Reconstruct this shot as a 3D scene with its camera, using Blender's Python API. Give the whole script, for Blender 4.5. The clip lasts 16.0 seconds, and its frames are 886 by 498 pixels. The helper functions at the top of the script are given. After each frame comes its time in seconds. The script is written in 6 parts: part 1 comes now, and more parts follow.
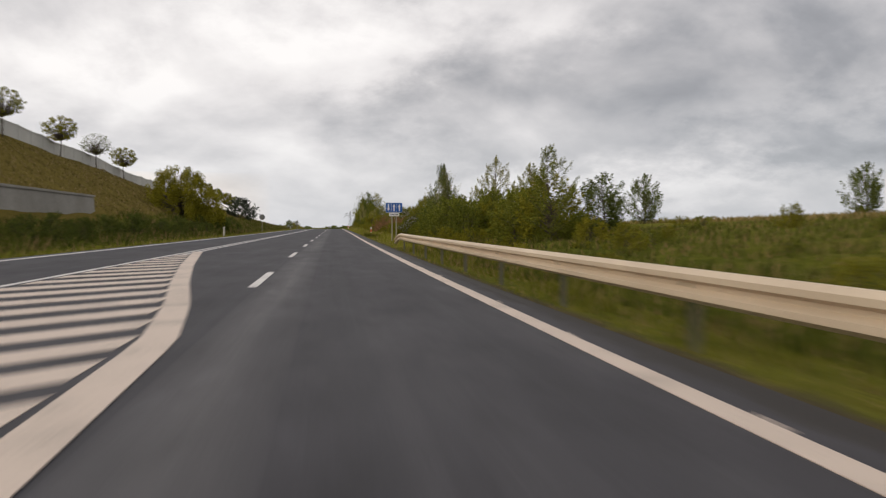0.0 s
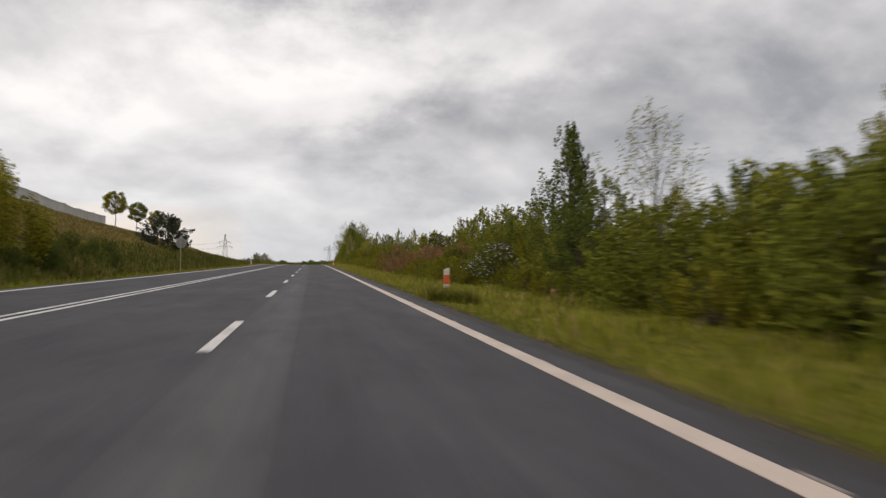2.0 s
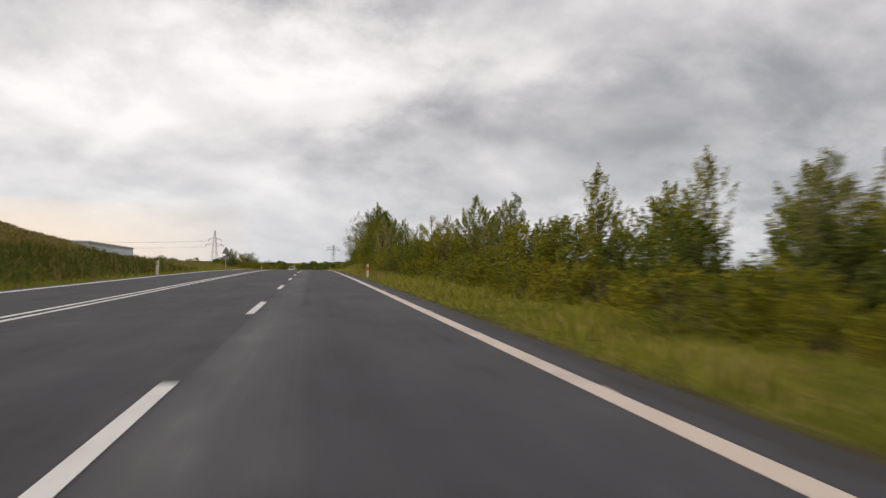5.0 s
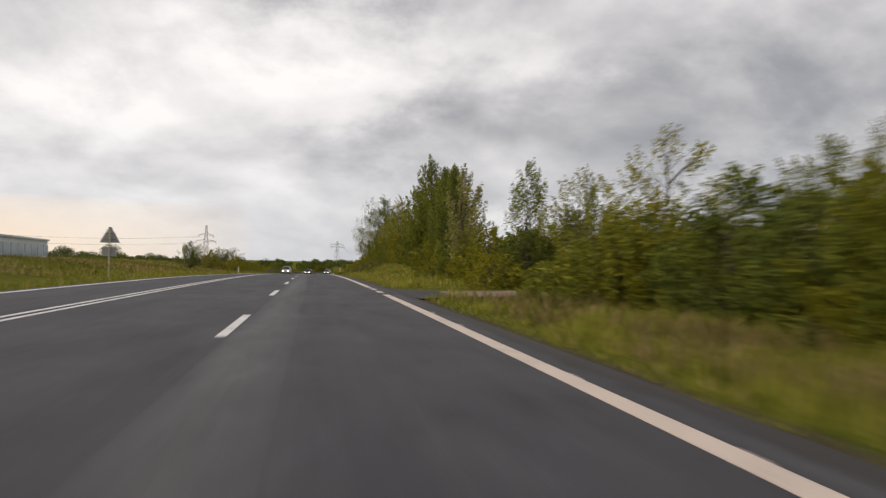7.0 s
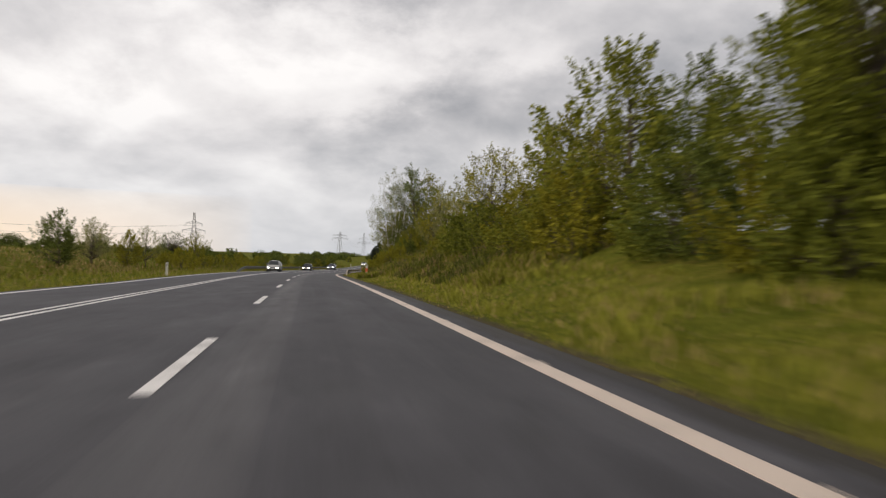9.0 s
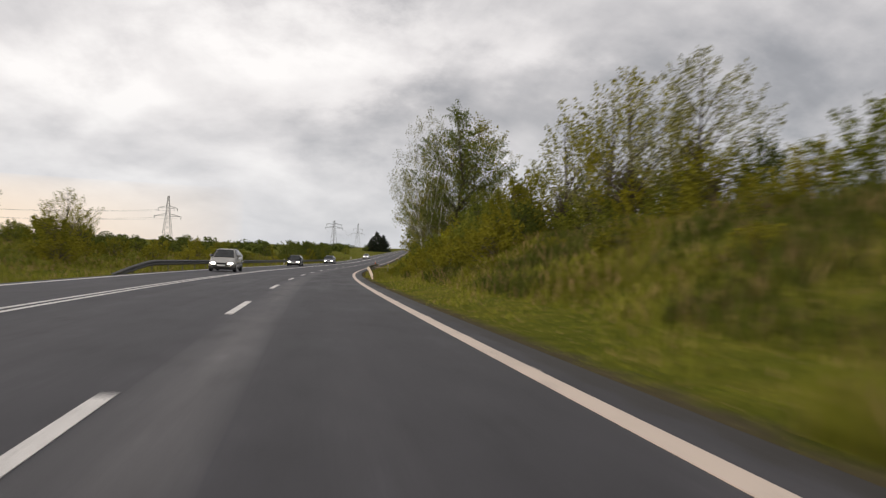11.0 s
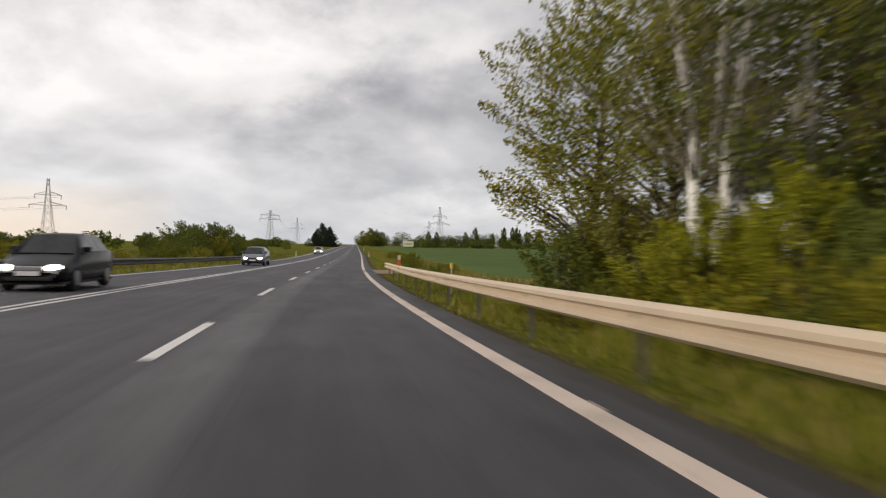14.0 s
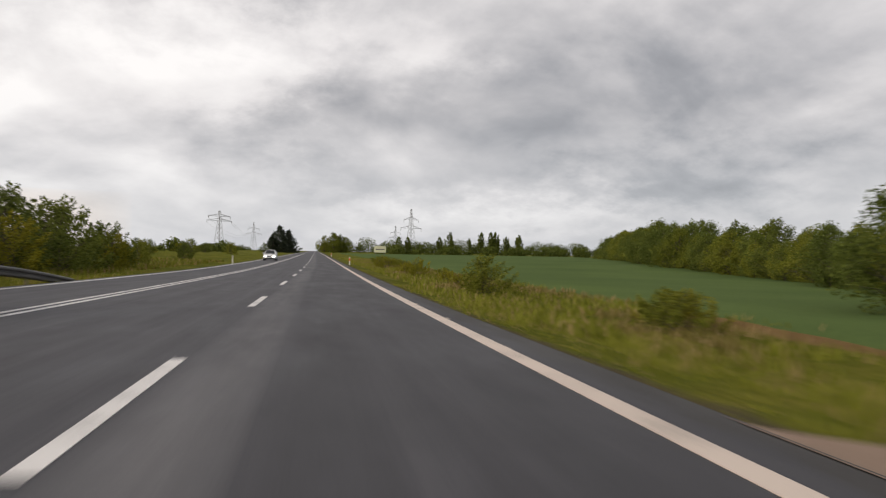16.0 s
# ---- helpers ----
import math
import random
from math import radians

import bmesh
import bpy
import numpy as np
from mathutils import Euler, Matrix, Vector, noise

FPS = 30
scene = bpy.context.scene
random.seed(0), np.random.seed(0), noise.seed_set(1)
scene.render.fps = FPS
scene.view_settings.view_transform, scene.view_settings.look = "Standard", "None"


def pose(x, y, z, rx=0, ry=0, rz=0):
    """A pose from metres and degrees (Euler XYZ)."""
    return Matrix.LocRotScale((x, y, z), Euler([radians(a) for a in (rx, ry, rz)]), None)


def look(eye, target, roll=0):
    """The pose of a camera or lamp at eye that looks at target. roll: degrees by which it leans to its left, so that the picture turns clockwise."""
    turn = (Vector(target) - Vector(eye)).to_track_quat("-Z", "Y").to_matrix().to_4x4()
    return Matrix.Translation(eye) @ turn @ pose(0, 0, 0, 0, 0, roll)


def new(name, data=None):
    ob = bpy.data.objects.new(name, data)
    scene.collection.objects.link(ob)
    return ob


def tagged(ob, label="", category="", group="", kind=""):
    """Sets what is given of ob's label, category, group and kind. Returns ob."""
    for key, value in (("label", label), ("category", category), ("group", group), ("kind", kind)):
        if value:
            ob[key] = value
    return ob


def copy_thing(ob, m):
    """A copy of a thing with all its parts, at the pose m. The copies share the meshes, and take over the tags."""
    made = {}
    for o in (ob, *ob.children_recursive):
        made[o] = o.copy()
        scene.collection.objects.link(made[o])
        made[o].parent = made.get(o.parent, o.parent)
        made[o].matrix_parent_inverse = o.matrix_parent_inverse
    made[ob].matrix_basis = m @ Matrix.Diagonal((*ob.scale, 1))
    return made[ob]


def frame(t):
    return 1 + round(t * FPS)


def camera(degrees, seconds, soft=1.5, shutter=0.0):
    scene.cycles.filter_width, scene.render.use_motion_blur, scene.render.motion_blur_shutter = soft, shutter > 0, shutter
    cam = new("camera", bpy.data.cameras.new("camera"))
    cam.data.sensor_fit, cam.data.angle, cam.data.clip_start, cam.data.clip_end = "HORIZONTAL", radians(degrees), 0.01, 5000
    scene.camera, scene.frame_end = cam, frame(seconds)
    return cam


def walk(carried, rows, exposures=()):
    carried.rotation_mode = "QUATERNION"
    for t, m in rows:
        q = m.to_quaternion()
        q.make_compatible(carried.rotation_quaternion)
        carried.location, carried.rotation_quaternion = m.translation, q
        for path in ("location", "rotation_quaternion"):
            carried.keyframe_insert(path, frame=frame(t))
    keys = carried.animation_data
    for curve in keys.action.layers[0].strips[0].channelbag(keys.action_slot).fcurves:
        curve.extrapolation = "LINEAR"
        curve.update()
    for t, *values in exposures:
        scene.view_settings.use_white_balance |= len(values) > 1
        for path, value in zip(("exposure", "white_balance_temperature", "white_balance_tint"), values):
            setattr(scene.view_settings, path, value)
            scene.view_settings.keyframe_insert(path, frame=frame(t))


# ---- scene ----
FOV = 59.65
PATH = [
    (0.0, -2.217, 11.408, 1.103, -1.378, 0.059, -9.127),
    (0.5, -2.111, 24.461, 1.180, -0.949, -0.146, -9.875),
    (1.0, -1.951, 37.539, 1.265, 2.464, 0.050, -10.105),
    (1.5, -1.723, 50.586, 1.356, 1.228, -0.199, -10.556),
    (2.0, -1.506, 63.610, 1.452, 1.315, -0.699, -10.772),
    (2.5, -1.218, 76.620, 1.551, 1.533, -0.647, -10.804),
    (3.0, -0.976, 89.587, 1.653, 1.361, -0.956, -10.856),
    (3.5, -0.735, 102.576, 1.757, 1.480, -1.032, -10.719),
    (4.0, -0.510, 115.602, 1.861, 1.425, -1.164, -10.747),
    (4.5, -0.259, 128.649, 1.965, 1.456, -1.243, -10.683),
    (5.0, -0.014, 141.697, 2.068, 1.481, -1.319, -10.634),
    (5.5, 0.227, 154.745, 2.168, 1.498, -1.395, -10.599),
    (6.0, 0.469, 167.794, 2.266, 1.504, -1.360, -10.573),
    (6.5, 0.710, 180.843, 2.359, 1.492, -1.249, -10.534),
    (7.0, 0.958, 193.937, 2.439, 1.327, -1.327, -10.495),
    (7.5, 1.157, 207.034, 2.497, 1.208, -1.155, -10.592),
    (8.0, 1.347, 220.108, 2.529, 0.977, -1.429, -10.436),
    (8.5, 1.561, 233.146, 2.533, 0.915, -1.541, -10.453),
    (9.0, 1.752, 246.184, 2.503, 0.833, -1.689, -10.459),
    (9.5, 1.926, 259.224, 2.437, 0.746, -1.878, -10.528),
    (10.0, 2.101, 272.268, 2.335, 0.657, -2.068, -10.668),
    (10.5, 2.293, 285.314, 2.204, 0.569, -2.068, -10.893),
    (11.0, 2.615, 298.409, 2.050, 0.309, -2.152, -11.094),
    (11.5, 2.980, 311.487, 1.869, -0.086, -1.892, -11.589),
    (12.0, 3.495, 324.554, 1.666, -0.111, -1.504, -12.039),
    (12.5, 4.150, 337.609, 1.449, -0.141, -1.401, -12.981),
    (13.0, 4.994, 350.627, 1.231, -0.094, -1.267, -13.856),
    (13.5, 6.055, 363.626, 1.021, -0.087, -1.145, -14.696),
    (14.0, 7.316, 376.580, 0.828, 0.024, -0.829, -15.564),
    (14.5, 8.741, 389.510, 0.659, 0.134, -0.816, -16.404),
    (15.0, 10.296, 402.355, 0.520, 0.252, -0.581, -17.239),
    (15.5, 12.133, 415.192, 0.404, 0.539, -0.754, -17.936),
    (16.0, 14.057, 428.077, 0.319, 0.611, -0.950, -18.506),
]
cam = camera(FOV, 16.0, soft=1.25, shutter=0.42)
walk(cam, [(t, pose(x, y, z, 90 + p, r, w)) for t, x, y, z, p, r, w in PATH])

# ---------------------------------------------------------------- light
SUN_AZ, SUN_EL = radians(-105), radians(22)      # hidden sun; azimuth from +y, positive to the right


def ramp(nt, fac, stops, interp="LINEAR"):
    n = nt.nodes.new("ShaderNodeValToRGB")
    n.color_ramp.interpolation = interp
    el = n.color_ramp.elements
    while len(el) < len(stops):
        el.new(0.5)
    for e, (p, c) in zip(el, stops):
        e.position = p
        e.color = (*c, 1) if len(c) == 3 else c
    nt.links.new(fac, n.inputs["Fac"])
    return n.outputs["Color"]


def math_node(nt, op, a, b=None, c=None, clamp=False):
    n = nt.nodes.new("ShaderNodeMath")
    n.operation, n.use_clamp = op, clamp
    for i, v in enumerate((a, b, c)):
        if v is None:
            continue
        if isinstance(v, (int, float)):
            n.inputs[i].default_value = v
        else:
            nt.links.new(v, n.inputs[i])
    return n.outputs[0]


def mix_col(nt, fac, a, b, mode="MIX"):
    n = nt.nodes.new("ShaderNodeMix")
    n.data_type, n.blend_type = "RGBA", mode
    for s, v in ((0, fac), (6, a), (7, b)):
        if isinstance(v, (int, float)):
            n.inputs[s].default_value = v
        elif isinstance(v, tuple):
            n.inputs[s].default_value = (*v, 1)
        else:
            nt.links.new(v, n.inputs[s])
    return n.outputs[2]


def noise_node(nt, vec, scale, detail=4, rough=0.55, dist=0.0):
    n = nt.nodes.new("ShaderNodeTexNoise")
    n.inputs["Scale"].default_value, n.inputs["Detail"].default_value = scale, detail
    n.inputs["Roughness"].default_value, n.inputs["Distortion"].default_value = rough, dist
    if vec is not None:
        nt.links.new(vec, n.inputs["Vector"])
    return n.outputs["Fac"]


def map_vec(nt, vec, loc=(0, 0, 0), scale=(1, 1, 1), rot=(0, 0, 0)):
    n = nt.nodes.new("ShaderNodeMapping")
    n.inputs["Location"].default_value, n.inputs["Scale"].default_value, n.inputs["Rotation"].default_value = loc, scale, rot
    nt.links.new(vec, n.inputs["Vector"])
    return n.outputs["Vector"]


def build_sky():
    """Broken overcast: bright thin cloud ahead, grey bellies above, flat blue-grey banks low down, a warm gap in the west."""
    w = bpy.data.worlds.new("overcast_sky")
    scene.world = w
    w.use_nodes = True
    nt = w.node_tree
    nt.nodes.clear()
    co = nt.nodes.new("ShaderNodeTexCoord").outputs["Generated"]
    sep = nt.nodes.new("ShaderNodeSeparateXYZ")
    nt.links.new(co, sep.inputs[0])
    x, y, z = sep.outputs
    zc = math_node(nt, "MAXIMUM", z, 0.0)
    den = math_node(nt, "ADD", zc, 0.42)
    comb = nt.nodes.new("ShaderNodeCombineXYZ")
    nt.links.new(math_node(nt, "DIVIDE", x, den), comb.inputs[0])
    nt.links.new(math_node(nt, "DIVIDE", y, den), comb.inputs[1])
    deck = comb.outputs[0]
    # thickness of the cloud deck, and the same a little higher up: tops catch the light, bellies stay grey
    thick = noise_node(nt, map_vec(nt, deck, (5.3, 1.9, 0), (2.2, 2.2, 1)), 1.0, 8, 0.50, 0.35)
    above = noise_node(nt, map_vec(nt, deck, (5.3, 1.9, 0), (2.2 * 0.965, 2.2 * 0.965, 1)), 1.0, 6, 0.48, 0.35)
    relief = math_node(nt, "SUBTRACT", thick, above)
    fine = noise_node(nt, map_vec(nt, deck, (2.7, 8.2, 0), (6.0, 6.0, 1)), 1.0, 6, 0.52, 0.4)
    v = math_node(nt, "MULTIPLY_ADD", thick, -0.98, 0.60 + 0.49)
    v = math_node(nt, "ADD", v, math_node(nt, "MULTIPLY", relief, 1.7))
    v = math_node(nt, "ADD", v, math_node(nt, "MULTIPLY_ADD", fine, 0.34, -0.16))
    # the large masses of the deck: bearing, height, half-width and half-height in degrees, brighter or darker
    az0 = math_node(nt, "ARCTAN2", x, y)
    drift = math_node(nt, "MULTIPLY_ADD", noise_node(nt, map_vec(nt, deck, (1.1, 3.3, 0), (3.2, 3.2, 1)), 1.0, 6, 0.6), 0.6, -0.30)
    rise = math_node(nt, "MULTIPLY_ADD", noise_node(nt, map_vec(nt, deck, (7.1, 0.3, 0), (4.0, 4.0, 1)), 1.0, 6, 0.6), 0.20, -0.10)
    az, el = math_node(nt, "ADD", az0, drift), math_node(nt, "ADD", zc, rise)
    for a, e, wa, we, k in ((2, 14, 7, 3.6, 0.38), (-14, 10.5, 11, 2.6, 0.28), (-5, 20, 9, 2.2, -0.40), (13, 9, 7, 3, -0.16), (17, 16, 5, 1.6, 0.16), (25, 12, 9, 4, -0.08),
                            (33, 6.5, 9, 1.6, -0.34), (31, 14, 8, 2.5, -0.08), (-12, 5.5, 13, 3.0, 0.24), (36, 9.5, 12, 4.5, -0.22), (24, 2.6, 12, 1.0, 0.22), (13, 5.4, 6, 1.3, -0.16)):
        da = math_node(nt, "DIVIDE", math_node(nt, "SUBTRACT", az, radians(a)), radians(wa))
        de = math_node(nt, "DIVIDE", math_node(nt, "SUBTRACT", el, math.sin(radians(e))), radians(we))
        rr = math_node(nt, "ADD", math_node(nt, "MULTIPLY", da, da), math_node(nt, "MULTIPLY", de, de))
        v = math_node(nt, "MULTIPLY_ADD", math_node(nt, "POWER", math.e, math_node(nt, "MULTIPLY", rr, -0.7)), k, v)
    clouds = ramp(nt, v, [(0.0, (0.235, 0.24, 0.262)), (0.25, (0.355, 0.36, 0.385)), (0.5, (0.553, 0.545, 0.562)), (0.75, (0.785, 0.765, 0.772)), (1.0, (0.985, 0.965, 0.96))])
    # bluer and flatter towards the horizon
    low = math_node(nt, "SUBTRACT", 1.0, math_node(nt, "DIVIDE", zc, 0.19), clamp=True)
    low = math_node(nt, "POWER", low, 1.2)
    clouds = mix_col(nt, math_node(nt, "MULTIPLY", low, 0.62), clouds, (0.58, 0.615, 0.67))
    # warm gap low in the west
    west = math_node(nt, "SUBTRACT", 1.0, math_node(nt, "ABSOLUTE", math_node(nt, "DIVIDE", math_node(nt, "ADD", az0, 0.44), 0.38)), clamp=True)
    band = math_node(nt, "SUBTRACT", 1.0, math_node(nt, "DIVIDE", zc, 0.072), clamp=True)
    warm = math_node(nt, "MULTIPLY", math_node(nt, "POWER", west, 0.6), math_node(nt, "POWER", band, 0.45))
    clouds = mix_col(nt, math_node(nt, "MULTIPLY", warm, 0.95), clouds, (1.08, 0.85, 0.61))
    # a little clear sky shows through the thin deck
    clear = nt.nodes.new("ShaderNodeTexSky")
    clear.sky_type, clear.sun_disc = "NISHITA", False
    clear.sun_elevation, clear.sun_rotation = SUN_EL, SUN_AZ % (2 * math.pi)
    faint = nt.nodes.new("ShaderNodeVectorMath")
    faint.operation = "SCALE"
    nt.links.new(clear.outputs[0], faint.inputs[0])
    faint.inputs["Scale"].default_value = 0.1
    clouds = mix_col(nt, 0.05, mix_col(nt, 1.0, clouds, (1.062, 1.045, 1.028), "MULTIPLY"), faint.outputs[0])
    # dim below the horizon
    down = math_node(nt, "LESS_THAN", z, -0.01)
    clouds = mix_col(nt, down, clouds, (0.10, 0.11, 0.07))
    bg = nt.nodes.new("ShaderNodeBackground")
    nt.links.new(clouds, bg.inputs["Color"])
    bg.inputs["Strength"].default_value = 1.0
    out = nt.nodes.new("ShaderNodeOutputWorld")
    nt.links.new(bg.outputs[0], out.inputs["Surface"])


build_sky()
sun_data = bpy.data.lights.new("sun", "SUN")
sun_data.energy, sun_data.angle, sun_data.color = 2.1, radians(50), (1.0, 0.88, 0.72)
sun = new("sun", sun_data)
sun.matrix_world = look((0, 0, 0), (-math.sin(SUN_AZ) * math.cos(SUN_EL), -math.cos(SUN_AZ) * math.cos(SUN_EL), -math.sin(SUN_EL)))

# ---------------------------------------------------------------- materials


def material(name, rough=0.8, metal=0.0, spec=0.5):
    m = bpy.data.materials.new(name)
    m.use_nodes = True
    nt = m.node_tree
    b = nt.nodes["Principled BSDF"]
    b.inputs["Roughness"].default_value, b.inputs["Metallic"].default_value = rough, metal
    b.inputs["Specular IOR Level"].default_value = spec
    return m, nt, b


def obj_co(nt):
    return nt.nodes.new("ShaderNodeTexCoord").outputs["Object"]


def bump(nt, b, height, strength=0.3, dist=0.02):
    n = nt.nodes.new("ShaderNodeBump")
    n.inputs["Strength"].default_value, n.inputs["Distance"].default_value = strength, dist
    nt.links.new(height, n.inputs["Height"])
    nt.links.new(n.outputs[0], b.inputs["Normal"])


def two_scale(name, dark, light, big=0.4, small=12.0, rough=0.8, metal=0.0, relief=0.2, spec=0.4):
    """A surface of two tones mixed by a broad and a fine noise."""
    m, nt, b = material(name, rough, metal, spec)
    co = obj_co(nt)
    n1, n2 = noise_node(nt, co, big, 4), noise_node(nt, co, small, 5, 0.65)
    f = math_node(nt, "ADD", math_node(nt, "MULTIPLY", n1, 0.6), math_node(nt, "MULTIPLY", n2, 0.4))
    nt.links.new(ramp(nt, f, [(0.32, dark), (0.68, light)]), b.inputs["Base Color"])
    bump(nt, b, n2, relief)
    return m


def asphalt_material():
    """Dark asphalt with polished wheel tracks, seams and stains; x of its map runs across, y along the road, in metres."""
    m, nt, b = material("asphalt", 0.8, 0, 0.30)
    uv = nt.nodes.new("ShaderNodeUVMap").outputs["UV"]
    sep = nt.nodes.new("ShaderNodeSeparateXYZ")
    nt.links.new(uv, sep.inputs[0])
    fine = noise_node(nt, uv, 55, 3, 0.7)
    blot = noise_node(nt, map_vec(nt, uv, scale=(1.0, 0.22, 1)), 0.9, 5, 0.6)
    streak = noise_node(nt, map_vec(nt, uv, scale=(3.4, 0.03, 1)), 1.0, 5, 0.65)
    base = ramp(nt, math_node(nt, "ADD", math_node(nt, "MULTIPLY", blot, 0.5), math_node(nt, "MULTIPLY", streak, 0.5)),
                [(0.34, (0.030, 0.029, 0.035)), (0.5, (0.049, 0.0475, 0.055)), (0.66, (0.080, 0.078, 0.087))])
    # paler strip between the wheel tracks, beside the lane dashes
    d = math_node(nt, "ABSOLUTE", math_node(nt, "ADD", sep.outputs[0], 2.92))
    strip = math_node(nt, "SUBTRACT", 1.0, math_node(nt, "DIVIDE", d, 0.42), clamp=True)
    broken = noise_node(nt, map_vec(nt, uv, (4, 9, 0), (0.9, 0.045, 1)), 1.0, 5, 0.6)
    strip = math_node(nt, "MULTIPLY", math_node(nt, "POWER", strip, 0.45), ramp(nt, broken, [(0.36, (0.3,) * 3), (0.60, (1, 1, 1))]))
    base = mix_col(nt, math_node(nt, "MULTIPLY", strip, 0.75), base, (0.135, 0.131, 0.136))
    # darker, newer surface in the right lane along the bend
    right = math_node(nt, "MULTIPLY_ADD", sep.outputs[0], 2.5, 6.6, clamp=True)
    later = math_node(nt, "MULTIPLY_ADD", sep.outputs[1], 0.02, -5.6, clamp=True)
    edge = ramp(nt, noise_node(nt, map_vec(nt, uv, scale=(0.8, 0.05, 1)), 1.0, 3), [(0.3, (0.4,) * 3), (0.6, (1,) * 3)])
    newer = math_node(nt, "MULTIPLY", math_node(nt, "MULTIPLY", right, later), edge)
    base = mix_col(nt, math_node(nt, "MULTIPLY", newer, 0.75), base, (0.036, 0.0345, 0.040))
    # wheel tracks, worn a little darker, and small stains and mended spots
    for at in (-2.05, -0.75):
        d = math_node(nt, "ABSOLUTE", math_node(nt, "SUBTRACT", sep.outputs[0], at))
        track = math_node(nt, "SUBTRACT", 1.0, math_node(nt, "DIVIDE", d, 0.38), clamp=True)
        base = mix_col(nt, math_node(nt, "MULTIPLY", track, 0.35), base, (0.038, 0.0375, 0.043))
    spots = noise_node(nt, map_vec(nt, uv, (3, 1, 0), (1.5, 0.55, 1)), 1.0, 6, 0.68)
    base = mix_col(nt, 1.0, base, ramp(nt, spots, [(0.30, (0.66,) * 3), (0.45, (0.95,) * 3), (0.58, (1.05,) * 3), (0.72, (1.4,) * 3)]), "MULTIPLY")
    # earth and grit washed over the ragged right-hand edge
    rag = noise_node(nt, map_vec(nt, uv, scale=(1.6, 0.7, 1)), 1.3, 5, 0.7)
    dirt = math_node(nt, "MULTIPLY_ADD", math_node(nt, "ADD", sep.outputs[0], math_node(nt, "MULTIPLY_ADD", rag, 0.9, -0.45)), 7.0, -1.5, clamp=True)
    base = mix_col(nt, math_node(nt, "MULTIPLY", dirt, 0.85), base, (0.030, 0.0265, 0.024))
    grit = ramp(nt, fine, [(0.35, (0.78, 0.78, 0.78)), (0.7, (1.22, 1.22, 1.2))])
    base = mix_col(nt, 1.0, base, grit, "MULTIPLY")
    nt.links.new(base, b.inputs["Base Color"])
    dry = ramp(nt, streak, [(0.35, (0.70,) * 3), (0.65, (0.84,) * 3)])
    damp = ramp(nt, blot, [(0.35, (0.60,) * 3), (0.65, (0.76,) * 3)])
    nt.links.new(mix_col(nt, later, dry, damp), b.inputs["Roughness"])
    bump(nt, b, fine, 0.25, 0.004)
    return m


def paint_material(name, col, worn):
    m, nt, b = material(name, 0.6, 0, 0.4)
    co = obj_co(nt)
    n1, n2 = noise_node(nt, co, 1.2, 5, 0.65), noise_node(nt, co, 30, 4, 0.7)
    f = math_node(nt, "ADD", math_node(nt, "MULTIPLY", n1, 0.55), math_node(nt, "MULTIPLY", n2, 0.45))
    nt.links.new(ramp(nt, f, [(0.34, worn), (0.50, col), (0.8, col)]), b.inputs["Base Color"])
    return m


def leaf_material(name, dark, light, third=None, share=0.12):
    """Foliage: every leaf has its own tone; light passes through it in part."""
    m, nt, b = material(name, 0.7, 0, 0.08)
    rnd = nt.nodes.new("ShaderNodeNewGeometry").outputs["Random Per Island"]
    stops = [(0.0, dark), (0.75, light)]
    if third:
        stops += [(1.0 - share - 0.01, light), (1.0 - share, third)]
    col = ramp(nt, rnd, stops)
    orn = nt.nodes.new("ShaderNodeObjectInfo").outputs["Random"]
    tone = ramp(nt, orn, [(0, (0.84, 0.83, 0.88)), (1, (1.22, 1.12, 1.16))])
    col = mix_col(nt, 1.0, col, tone, "MULTIPLY")
    nt.links.new(col, b.inputs["Base Color"])
    tr = nt.nodes.new("ShaderNodeBsdfTranslucent")
    nt.links.new(col, tr.inputs["Color"])
    mix = nt.nodes.new("ShaderNodeMixShader")
    mix.inputs[0].default_value = 0.32
    nt.links.new(b.outputs[0], mix.inputs[1])
    nt.links.new(tr.outputs[0], mix.inputs[2])
    nt.links.new(mix.outputs[0], nt.nodes["Material Output"].inputs["Surface"])
    return m


